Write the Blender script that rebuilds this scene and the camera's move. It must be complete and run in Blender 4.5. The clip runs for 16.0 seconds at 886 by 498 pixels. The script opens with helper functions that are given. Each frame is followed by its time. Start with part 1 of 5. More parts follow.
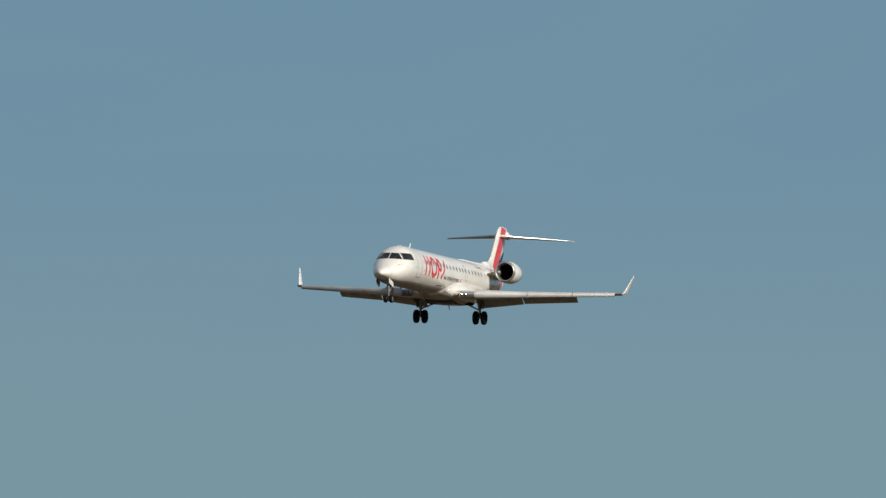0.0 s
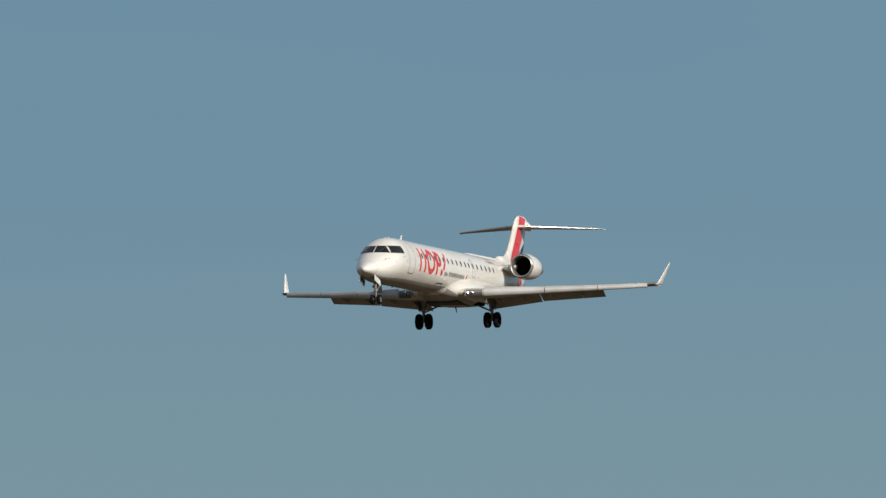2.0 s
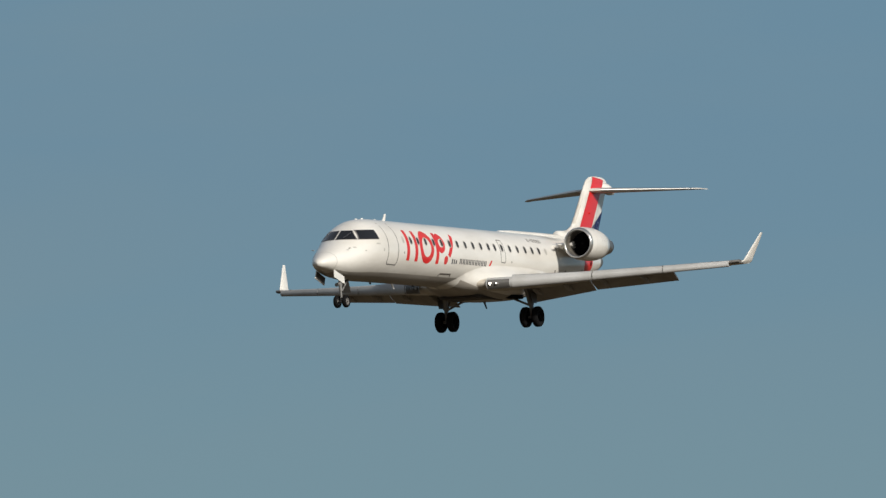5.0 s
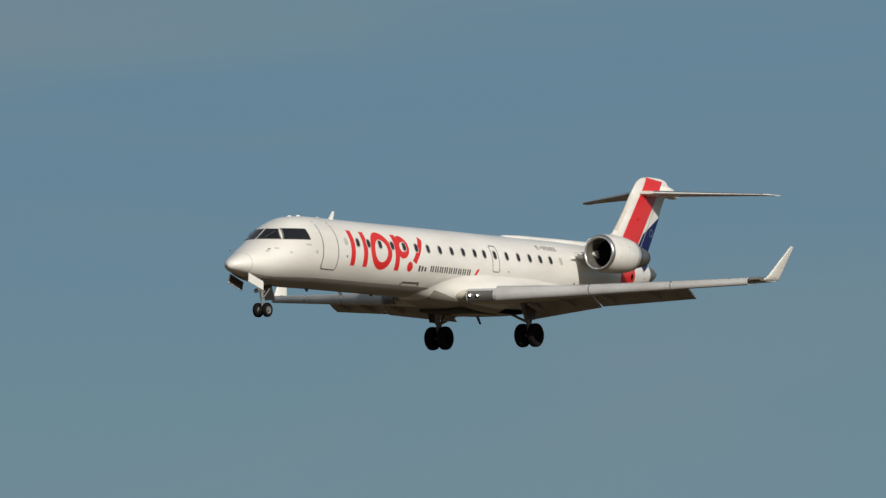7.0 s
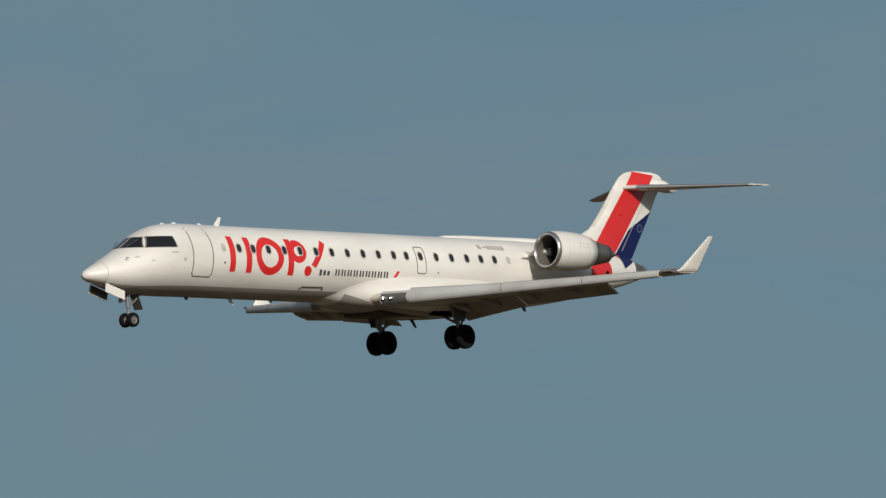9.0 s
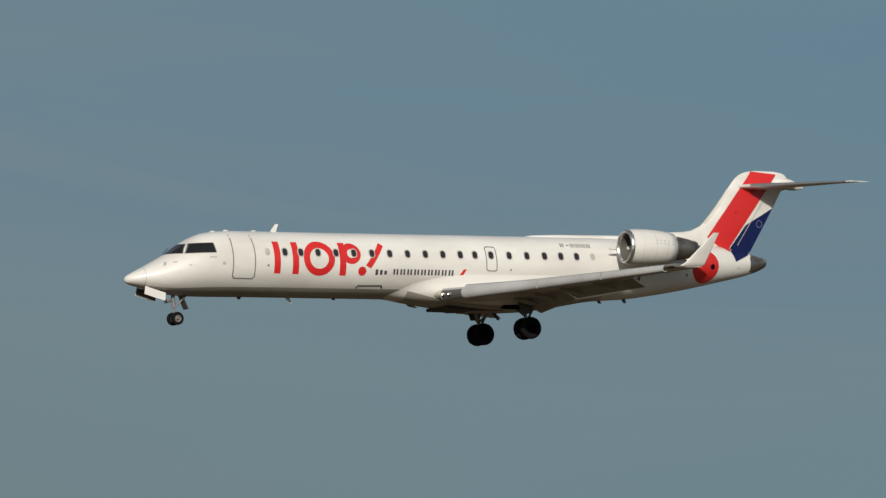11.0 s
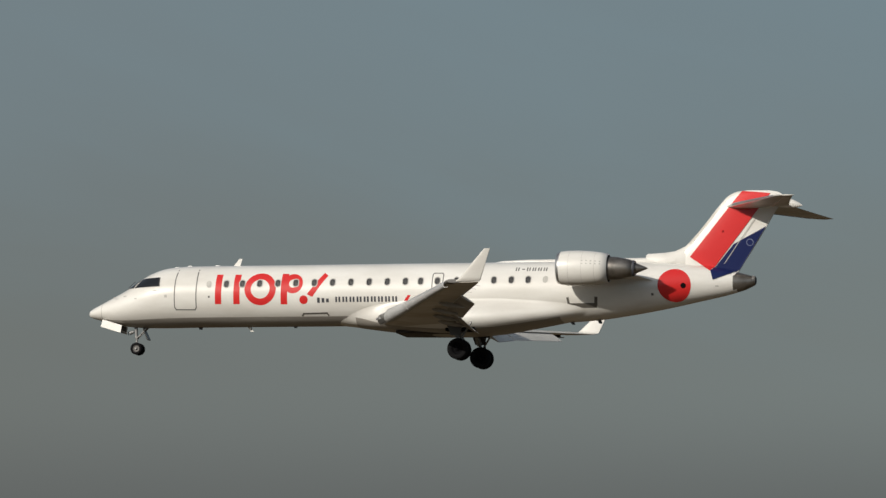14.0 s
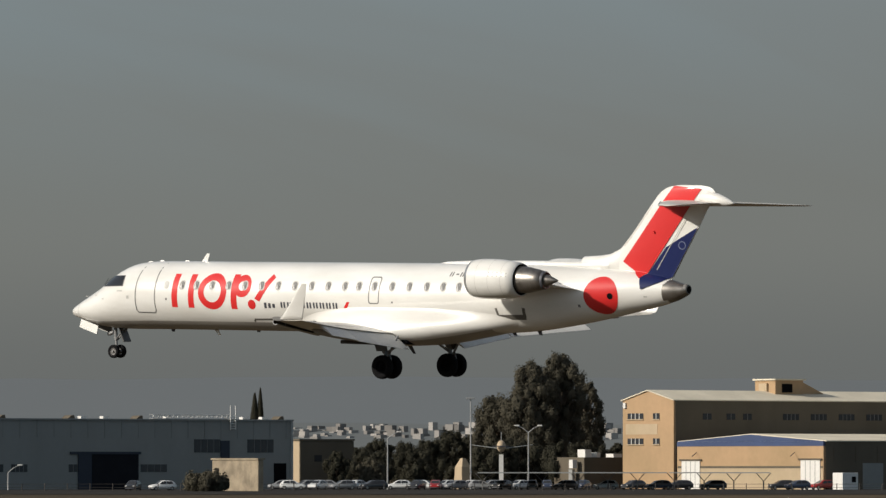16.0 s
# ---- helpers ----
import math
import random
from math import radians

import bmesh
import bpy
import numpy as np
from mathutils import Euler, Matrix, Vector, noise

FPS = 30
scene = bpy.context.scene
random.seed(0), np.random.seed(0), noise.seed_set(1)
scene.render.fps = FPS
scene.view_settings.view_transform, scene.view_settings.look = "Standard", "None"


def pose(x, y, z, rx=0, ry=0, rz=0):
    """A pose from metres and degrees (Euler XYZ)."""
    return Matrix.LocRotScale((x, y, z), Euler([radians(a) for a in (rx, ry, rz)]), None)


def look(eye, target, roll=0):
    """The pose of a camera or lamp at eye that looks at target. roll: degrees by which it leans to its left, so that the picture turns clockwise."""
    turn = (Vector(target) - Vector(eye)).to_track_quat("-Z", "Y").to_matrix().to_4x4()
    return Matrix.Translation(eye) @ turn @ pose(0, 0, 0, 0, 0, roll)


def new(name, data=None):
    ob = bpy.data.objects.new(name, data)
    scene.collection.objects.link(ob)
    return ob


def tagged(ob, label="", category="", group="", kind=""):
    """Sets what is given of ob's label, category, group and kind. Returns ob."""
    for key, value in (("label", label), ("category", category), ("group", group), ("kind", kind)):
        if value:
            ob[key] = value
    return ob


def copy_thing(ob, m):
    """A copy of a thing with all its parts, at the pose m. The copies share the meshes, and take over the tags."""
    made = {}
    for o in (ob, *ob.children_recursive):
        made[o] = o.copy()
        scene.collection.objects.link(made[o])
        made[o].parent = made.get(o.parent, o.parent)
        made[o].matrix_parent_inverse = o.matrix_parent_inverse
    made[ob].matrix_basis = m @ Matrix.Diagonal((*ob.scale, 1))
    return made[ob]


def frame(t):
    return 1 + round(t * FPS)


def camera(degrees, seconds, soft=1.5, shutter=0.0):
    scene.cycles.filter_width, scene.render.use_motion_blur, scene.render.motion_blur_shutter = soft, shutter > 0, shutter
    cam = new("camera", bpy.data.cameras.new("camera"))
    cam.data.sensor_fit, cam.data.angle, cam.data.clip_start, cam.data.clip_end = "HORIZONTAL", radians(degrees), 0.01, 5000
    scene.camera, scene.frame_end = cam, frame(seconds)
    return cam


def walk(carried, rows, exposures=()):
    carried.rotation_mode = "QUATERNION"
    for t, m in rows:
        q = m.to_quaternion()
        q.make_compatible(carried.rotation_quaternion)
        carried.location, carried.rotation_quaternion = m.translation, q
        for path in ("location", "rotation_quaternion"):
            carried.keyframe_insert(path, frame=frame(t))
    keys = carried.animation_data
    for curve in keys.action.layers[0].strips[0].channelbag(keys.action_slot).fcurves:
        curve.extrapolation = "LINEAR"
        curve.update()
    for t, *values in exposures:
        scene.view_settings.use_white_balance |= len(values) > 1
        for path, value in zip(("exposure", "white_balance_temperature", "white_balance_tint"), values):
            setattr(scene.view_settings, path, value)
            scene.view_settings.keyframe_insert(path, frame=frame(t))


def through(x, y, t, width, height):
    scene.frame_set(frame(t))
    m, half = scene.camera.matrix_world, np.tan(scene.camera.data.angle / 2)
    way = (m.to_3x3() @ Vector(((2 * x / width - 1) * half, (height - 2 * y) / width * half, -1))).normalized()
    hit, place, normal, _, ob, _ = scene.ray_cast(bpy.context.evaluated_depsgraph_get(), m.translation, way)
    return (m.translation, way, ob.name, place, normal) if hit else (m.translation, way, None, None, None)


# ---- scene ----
cam = camera(7.476, 16.0, soft=1.4)
walk(cam, [
    (0.0, pose(0, 0, 3.3, 94.106, 0, -74.250)),
    (0.5, pose(0, 0, 3.3, 94.141, 0, -73.663)),
    (1.0, pose(0, 0, 3.3, 94.108, 0, -73.545)),
    (1.5, pose(0, 0, 3.3, 94.401, 0, -73.165)),
    (2.0, pose(0, 0, 3.3, 94.286, 0, -72.192)),
    (2.5, pose(0, 0, 3.3, 94.297, 0, -71.776)),
    (3.0, pose(0, 0, 3.3, 94.137, 0, -71.221)),
    (3.5, pose(0, 0, 3.3, 93.975, 0, -70.083)),
    (4.0, pose(0, 0, 3.3, 94.453, 0, -68.364)),
    (4.5, pose(0, 0, 3.3, 94.395, 0, -66.748)),
    (5.0, pose(0, 0, 3.3, 94.446, 0, -65.166)),
    (5.5, pose(0, 0, 3.3, 94.508, 0, -63.356)),
    (6.0, pose(0, 0, 3.3, 94.575, 0, -61.341)),
    (6.5, pose(0, 0, 3.3, 94.637, 0, -59.146)),
    (7.0, pose(0, 0, 3.3, 94.688, 0, -56.794)),
    (7.5, pose(0, 0, 3.3, 94.979, 0, -54.525)),
    (8.0, pose(0, 0, 3.3, 94.939, 0, -51.722)),
    (8.5, pose(0, 0, 3.3, 94.826, 0, -49.244)),
    (9.0, pose(0, 0, 3.3, 94.712, 0, -45.608)),
    (9.5, pose(0, 0, 3.3, 94.581, 0, -41.558)),
    (10.0, pose(0, 0, 3.3, 94.492, 0, -37.405)),
    (10.5, pose(0, 0, 3.3, 94.407, 0, -32.721)),
    (11.0, pose(0, 0, 3.3, 94.323, 0, -27.446)),
    (11.5, pose(0, 0, 3.3, 94.238, 0, -21.520)),
    (12.0, pose(0, 0, 3.3, 94.150, 0, -14.882)),
    (12.5, pose(0, 0, 3.3, 93.912, 0, -7.897)),
    (13.0, pose(0, 0, 3.3, 93.639, 0, -0.294)),
    (13.5, pose(0, 0, 3.3, 93.372, 0, 7.644)),
    (14.0, pose(0, 0, 3.3, 93.177, 0, 14.013)),
    (14.5, pose(0, 0, 3.3, 92.903, 0, 20.995)),
    (15.0, pose(0, 0, 3.3, 92.583, 0, 26.844)),
    (15.5, pose(0, 0, 3.3, 92.230, 0, 32.054)),
    (16.0, pose(0, 0, 3.3, 91.857, 0, 37.850)),
], exposures=[(0, 0.06), (1.5, 0.05), (3, -0.01), (4.5, -0.02), (7, -0.19), (8.5, -0.21), (9.5, -0.32), (12, -0.25), (13.5, -0.28), (14, -0.20), (14.5, -0.02), (15, -0.02), (15.5, 0.08), (16, 0.08)])

# ---- light ----
SUN_AZ, SUN_EL = 240.0, 25.5     # degrees from +X towards +Y, and above the horizon


def polar(az, dist, z=0.0):
    a = radians(az)
    return Vector((dist * math.cos(a), dist * math.sin(a), z))


sun = new("sun", bpy.data.lights.new("sun", "SUN"))
sun.data.energy, sun.data.angle, sun.data.color = 3.7, radians(0.6), (1.0, 0.93, 0.82)
sun.matrix_world = look(polar(SUN_AZ, 100, 100 * math.tan(radians(SUN_EL))), (0, 0, 0))

world = bpy.data.worlds.new("sky")
scene.world = world
world.use_nodes = True
wn, wl = world.node_tree.nodes, world.node_tree.links
wn.clear()


def wnode(kind, **kw):
    n = wn.new(kind)
    for k, v in kw.items():
        n.inputs[k].default_value = v
    return n


sky = wn.new("ShaderNodeTexSky")
sky.sky_type, sky.sun_disc = "NISHITA", False
sky.sun_elevation, sky.sun_rotation = radians(SUN_EL), radians(90 - SUN_AZ)
sky.air_density, sky.dust_density, sky.ozone_density = 1.2, 2.0, 2.0
coord = wn.new("ShaderNodeTexCoord")
sep = wn.new("ShaderNodeSeparateXYZ")
wl.new(coord.outputs["Generated"], sep.inputs[0])


def wramp(source, lo, hi, a=0.0, b=1.0):
    n = wn.new("ShaderNodeMapRange")
    n.interpolation_type = "SMOOTHSTEP"
    n.inputs[1].default_value, n.inputs[2].default_value = lo, hi
    n.inputs[3].default_value, n.inputs[4].default_value = a, b
    wl.new(source, n.inputs[0])
    return n.outputs[0]


def wmath(op, a, b):
    n = wn.new("ShaderNodeMath")
    n.operation = op
    for i, s in enumerate((a, b)):
        if isinstance(s, (int, float)):
            n.inputs[i].default_value = s
        else:
            wl.new(s, n.inputs[i])
    return n.outputs[0]


def wmix(fac, a, b, how="MIX"):
    n = wn.new("ShaderNodeMix")
    n.data_type, n.blend_type = "RGBA", how
    for i, s in ((0, fac), (6, a), (7, b)):
        if isinstance(s, (tuple, float)):
            n.inputs[i].default_value = s
        else:
            wl.new(s, n.inputs[i])
    return n.outputs[2]


# low haze over the plain: bluer towards +X, greyer towards -X, thin cirrus between
side = wramp(sep.outputs[0], 0.73, 0.05)
low = wramp(sep.outputs[2], 0.098, 0.036)
blue = wmix(low, (0.150, 0.266, 0.358, 1), (0.181, 0.291, 0.346, 1))
clear = wmix(low, (0.201, 0.282, 0.322, 1), (0.212, 0.250, 0.246, 1))
grey = wmix(low, (0.196, 0.232, 0.246, 1), (0.170, 0.178, 0.166, 1))
haze = wmix(side, blue, clear)
haze = wmix(wramp(sep.outputs[0], 0.0, -0.5), haze, grey)
stretch = wn.new("ShaderNodeMapping")
stretch.inputs["Scale"].default_value = (5.0, 5.0, 30.0)
tilt = wn.new("ShaderNodeMapping")
tilt.inputs["Rotation"].default_value = (radians(13), radians(-11), 0)
wl.new(coord.outputs["Generated"], tilt.inputs[0])
wl.new(tilt.outputs[0], stretch.inputs[0])
haze = wmix(wramp(sep.outputs[2], 0.036, 0.012, 0.0, 0.75), haze, (0.124, 0.131, 0.128, 1))
cirrus = wnode("ShaderNodeTexNoise", Scale=1.0, Detail=5.0, Roughness=0.52, Distortion=0.8)
wl.new(stretch.outputs[0], cirrus.inputs["Vector"])
veil = wmath("MULTIPLY", wramp(cirrus.outputs["Fac"], 0.40, 0.70), wramp(sep.outputs[0], 0.95, 0.74, 0.10, 0.80))
veil = wmath("MULTIPLY", veil, wmath("MULTIPLY", wramp(sep.outputs[0], -0.45, 0.15, 0.25, 1.0), wramp(sep.outputs[2], 0.025, 0.07)))
haze = wmix(veil, haze, (0.207, 0.286, 0.324, 1))
near = wramp(sep.outputs[2], 0.42, 0.12)
pale = wnode("ShaderNodeHueSaturation", Saturation=0.5)
wl.new(sky.outputs[0], pale.inputs["Color"])
dim = wmix(1.0, pale.outputs[0], (0.085, 0.085, 0.085, 1), "MULTIPLY")
final = wmix(near, dim, haze)
bg = wn.new("ShaderNodeBackground")
wl.new(final, bg.inputs[0])
bg.inputs[1].default_value = 1.0
out = wn.new("ShaderNodeOutputWorld")
wl.new(bg.outputs[0], out.inputs[0])


# ---- materials ----
def surface(name, color, rough=0.6, metal=0.0, vary=0.08, scale=3.0, bump=0.0, bscale=20.0, dark=None, streak=(1, 1, 1), coat=0.0, island=0.0, through=0.0, sheen=0.5):
    """A painted, cast or grown surface: a base colour with stains at one scale, grain at another, and fine relief."""
    m = bpy.data.materials.new(name)
    m.use_nodes = True
    n, l = m.node_tree.nodes, m.node_tree.links
    b = n["Principled BSDF"]
    b.inputs["Roughness"].default_value, b.inputs["Metallic"].default_value = rough, metal
    b.inputs["Coat Weight"].default_value = coat
    b.inputs["Coat Roughness"].default_value = 0.045
    b.inputs["Specular IOR Level"].default_value = sheen
    tc = n.new("ShaderNodeTexCoord")
    mp = n.new("ShaderNodeMapping")
    mp.inputs["Scale"].default_value = streak
    l.new(tc.outputs["Object"], mp.inputs[0])
    big = n.new("ShaderNodeTexNoise")
    big.inputs["Scale"].default_value, big.inputs["Detail"].default_value = scale, 6
    fine = n.new("ShaderNodeTexNoise")
    fine.inputs["Scale"].default_value, fine.inputs["Detail"].default_value = bscale, 4
    l.new(mp.outputs[0], big.inputs["Vector"])
    l.new(tc.outputs["Object"], fine.inputs["Vector"])
    ramp = n.new("ShaderNodeMapRange")
    ramp.inputs[1].default_value, ramp.inputs[2].default_value = 0.35, 0.7
    l.new(big.outputs["Fac"], ramp.inputs[0])
    mix = n.new("ShaderNodeMix")
    mix.data_type = "RGBA"
    d = dark or tuple(c * (1 - 2.2 * vary) for c in color)
    mix.inputs[6].default_value, mix.inputs[7].default_value = (*color, 1), (*d, 1)
    l.new(ramp.outputs[0], mix.inputs[0])
    hsv = n.new("ShaderNodeHueSaturation")
    l.new(mix.outputs[2], hsv.inputs["Color"])
    val = n.new("ShaderNodeMapRange")
    val.inputs[3].default_value, val.inputs[4].default_value = 1 - vary, 1 + vary
    l.new(fine.outputs["Fac"], val.inputs[0])
    source = val.outputs[0]
    if island:
        geo = n.new("ShaderNodeNewGeometry")
        r = n.new("ShaderNodeMapRange")
        r.inputs[3].default_value, r.inputs[4].default_value = 1 - island, 1 + island
        l.new(geo.outputs["Random Per Island"], r.inputs[0])
        mu = n.new("ShaderNodeMath")
        mu.operation = "MULTIPLY"
        l.new(source, mu.inputs[0]), l.new(r.outputs[0], mu.inputs[1])
        source = mu.outputs[0]
    l.new(source, hsv.inputs["Value"])
    l.new(hsv.outputs[0], b.inputs["Base Color"])
    if bump:
        bp = n.new("ShaderNodeBump")
        bp.inputs["Strength"].default_value, bp.inputs["Distance"].default_value = bump, 0.02
        l.new(fine.outputs["Fac"], bp.inputs["Height"])
        l.new(bp.outputs[0], b.inputs["Normal"])
    if through:
        tr, ms = n.new("ShaderNodeBsdfTranslucent"), n.new("ShaderNodeMixShader")
        l.new(hsv.outputs[0], tr.inputs[0])
        ms.inputs[0].default_value = through
        l.new(b.outputs[0], ms.inputs[1]), l.new(tr.outputs[0], ms.inputs[2])
        l.new(ms.outputs[0], n["Material Output"].inputs[0])
    return m


def glowing(name, color, strength):
    m = bpy.data.materials.new(name)
    m.use_nodes = True
    b = m.node_tree.nodes["Principled BSDF"]
    b.inputs["Base Color"].default_value = (*color, 1)
    b.inputs["Emission Color"].default_value, b.inputs["Emission Strength"].default_value = (*color, 1), strength
    return m


WHITE = surface("white aircraft paint", (0.82, 0.81, 0.775), 0.36, vary=0.025, scale=0.7, bscale=9, dark=(0.69, 0.67, 0.625), streak=(0.5, 1, 1.8), coat=0.8, sheen=0.4)
BELLY = surface("grey belly paint and painted underside shade", (0.42, 0.40, 0.37), 0.42, vary=0.06, scale=0.8, bscale=8, dark=(0.28, 0.26, 0.235), streak=(0.3, 1.5, 1.5))
WINGGREY = surface("grey wing paint", (0.66, 0.645, 0.61), 0.40, vary=0.05, scale=0.9, bscale=10, dark=(0.44, 0.395, 0.32), streak=(0.4, 1, 1))
FLAPPALE = surface("pale flap paint", (0.72, 0.70, 0.655), 0.65, vary=0.06, scale=1.2, bscale=12, dark=(0.62, 0.61, 0.58))
LAMPBAY = surface("dark grey lamp recess", (0.09, 0.088, 0.085), 0.4, vary=0.06, scale=1.2, bscale=12)
SLATPAINT = surface("pale grey slat paint", (0.44, 0.45, 0.455), 0.38, vary=0.06, scale=0.9, bscale=10, dark=(0.35, 0.35, 0.345))
FLAPGREY = surface("grey flap paint", (0.38, 0.365, 0.34), 0.45, vary=0.06, scale=1.4, bscale=12, dark=(0.27, 0.255, 0.23))
BARE = surface("bare polished aluminium", (0.62, 0.62, 0.61), 0.28, 0.9, vary=0.04, scale=2, bscale=18)
HOT = surface("heat stained exhaust metal", (0.30, 0.28, 0.255), 0.36, 0.8, vary=0.10, scale=2.5, bscale=15, dark=(0.16, 0.145, 0.13))
RED = surface("signal red paint", (0.66, 0.026, 0.026), 0.5, vary=0.03, scale=1.0, bscale=8, coat=0.7, sheen=0.2)
NAVY = surface("navy blue paint", (0.010, 0.018, 0.090), 0.5, vary=0.04, scale=1.0, bscale=8, coat=0.15, sheen=0.15)
RINGBLUE = surface("pale blue ring paint", (0.16, 0.19, 0.30), 0.5)
INK = surface("dark lettering paint", (0.06, 0.062, 0.075), 0.5)
SEAM = surface("pale skin seam", (0.60, 0.585, 0.55), 0.5)
COVE = surface("dark slat lining", (0.055, 0.047, 0.040), 0.7, vary=0.1, scale=2.0)
SILL = surface("worn brown grey door sill", (0.13, 0.12, 0.105), 0.6, vary=0.08)
LINE = surface("grey outline paint", (0.16, 0.155, 0.15), 0.6)
PALE = surface("pale grey blanking panel", (0.52, 0.51, 0.48), 0.5)
GLASS = surface("dark cockpit glass", (0.012, 0.013, 0.015), 0.08, vary=0.02, coat=0.4)
ACRYLIC = surface("crazed cabin window acrylic", (0.024, 0.024, 0.026), 0.32, vary=0.05, sheen=0.45)
BLACK = surface("black hollow", (0.006, 0.006, 0.007), 0.9, sheen=0.05)
RUBBER = surface("black tyre rubber", (0.009, 0.009, 0.010), 0.9, vary=0.1, bump=0.3, bscale=60, sheen=0.12)
STEEL = surface("painted gear steel", (0.27, 0.27, 0.27), 0.45, 0.3, vary=0.1)
HUB = surface("grey wheel hub metal", (0.42, 0.41, 0.39), 0.4, 0.6, vary=0.1)
LAMP = glowing("lit landing lamp", (1.0, 0.93, 0.78), 14.0)

OCHRE = surface("ochre rendered wall", (0.435, 0.285, 0.162), 0.9, vary=0.09, scale=0.12, bscale=1.2, dark=(0.35, 0.24, 0.132), bump=0.2)
CREAM = surface("cream rendered wall", (0.455, 0.35, 0.235), 0.9, vary=0.08, scale=0.15, bscale=1.4, dark=(0.40, 0.315, 0.20))
# BROWN also stands in for shade on walls turned from the sun
BROWN = surface("brown sheet metal and painted wall shade", (0.118, 0.096, 0.066), 0.8, vary=0.08, scale=0.2, bscale=1.2, streak=(1, 1, 0.25))
SLATE = surface("grey blue sheet metal wall", (0.26, 0.265, 0.25), 0.8, vary=0.05, scale=0.15, bscale=1.0, streak=(1, 1, 0.3))
ROOF = surface("pale fibre cement roof", (0.72, 0.645, 0.50), 0.8, vary=0.08, scale=0.15, bscale=1.5, dark=(0.58, 0.52, 0.40))
BLUEROOF = surface("faded blue sheet roof", (0.042, 0.066, 0.150), 0.7, vary=0.08, scale=0.2, bscale=1.5)
BLUEBOX = surface("dark blue cladding", (0.013, 0.021, 0.038), 0.6, vary=0.05, scale=0.2, bscale=1.5)
GLOOM = surface("dark hangar interior", (0.016, 0.017, 0.021), 0.9, vary=0.1, scale=0.4, sheen=0.1)
SHED = surface("pale corrugated sheet", (0.36, 0.37, 0.36), 0.6, 0.2, vary=0.08, scale=0.3, bscale=2)
WALLWHITE = surface("white painted metal", (0.72, 0.70, 0.66), 0.6, vary=0.05)
SANDSTONE = surface("weathered stone wall", (0.35, 0.285, 0.20), 0.95, vary=0.18, scale=0.5, bscale=2.5, dark=(0.19, 0.155, 0.11), bump=0.5)
PANE = surface("dark window glass", (0.04, 0.042, 0.046), 0.15, vary=0.05)
POLE = surface("galvanised pole", (0.40, 0.40, 0.39), 0.5, 0.6, vary=0.06)
BARK = surface("grey brown bark", (0.16, 0.125, 0.09), 0.9, vary=0.15, scale=0.8, bscale=4, bump=0.5)
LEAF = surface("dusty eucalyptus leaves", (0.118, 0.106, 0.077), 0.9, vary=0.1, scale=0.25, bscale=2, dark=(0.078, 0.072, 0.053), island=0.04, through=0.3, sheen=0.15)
LEAFDARK = surface("dark green leaves", (0.060, 0.057, 0.040), 0.9, vary=0.1, scale=0.3, bscale=2, dark=(0.046, 0.044, 0.032), island=0.04, through=0.3, sheen=0.15)
SOIL = surface("dry grass and earth", (0.108, 0.080, 0.047), 0.95, vary=0.14, scale=0.02, bscale=0.3, dark=(0.066, 0.050, 0.031), streak=(1, 0.3, 1), sheen=0.1)
ASPHALT = surface("worn asphalt", (0.040, 0.036, 0.032), 0.95, vary=0.12, scale=0.03, bscale=0.5, sheen=0.08)
TOWN = surface("far whitewashed houses", (0.31, 0.29, 0.27), 0.9, vary=0.1, scale=0.02, bscale=0.1, island=0.45)


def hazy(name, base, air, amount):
    """Land seen through kilometres of air: a share of its own surface, the rest haze painted as emission."""
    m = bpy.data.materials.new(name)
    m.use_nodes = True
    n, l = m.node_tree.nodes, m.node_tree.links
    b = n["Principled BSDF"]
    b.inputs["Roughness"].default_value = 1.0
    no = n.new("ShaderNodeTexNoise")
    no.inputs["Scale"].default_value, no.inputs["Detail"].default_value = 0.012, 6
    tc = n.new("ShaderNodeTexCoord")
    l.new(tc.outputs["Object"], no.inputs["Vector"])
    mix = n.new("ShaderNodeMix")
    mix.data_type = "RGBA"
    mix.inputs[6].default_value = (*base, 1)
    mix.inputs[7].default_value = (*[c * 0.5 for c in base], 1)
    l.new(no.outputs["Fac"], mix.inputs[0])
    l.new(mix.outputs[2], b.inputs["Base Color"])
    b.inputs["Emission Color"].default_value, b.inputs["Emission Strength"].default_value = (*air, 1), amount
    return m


# no air lies between: the haze is the hills' own emission
HILL = hazy("hills with painted haze", (0.015, 0.016, 0.017), (0.093, 0.103, 0.106), 1.0)


# ---- mesh helpers ----
def part(name, bm, material, parent=None, label=""):
    me = bpy.data.meshes.new(name)
    bmesh.ops.recalc_face_normals(bm, faces=bm.faces)
    bm.to_mesh(me)
    bm.free()
    me.materials.append(material)
    ob = new(name, me)
    if parent:
        ob.parent = parent
    if label:
        tagged(ob, label)
    return ob


def thing(name, label, category, m=None, group="", kind=""):
    ob = new(name)
    ob.empty_display_size = 0.1
    if m is not None:
        ob.matrix_world = m
    return tagged(ob, label, category, group, kind)


def loft(bm, rings, cap=True, smooth=True, closed=True):
    vs = [[bm.verts.new(p) for p in r] for r in rings]
    n = len(vs[0])
    for a, b in zip(vs, vs[1:]):
        for i in range(n if closed else n - 1):
            j = (i + 1) % n
            bm.faces.new((a[i], a[j], b[j], b[i])).smooth = smooth
    if cap and closed:
        for r in (vs[0], vs[-1]):
            f = bm.faces.new(r)
            for e in f.edges:
                e.smooth = False
    return vs


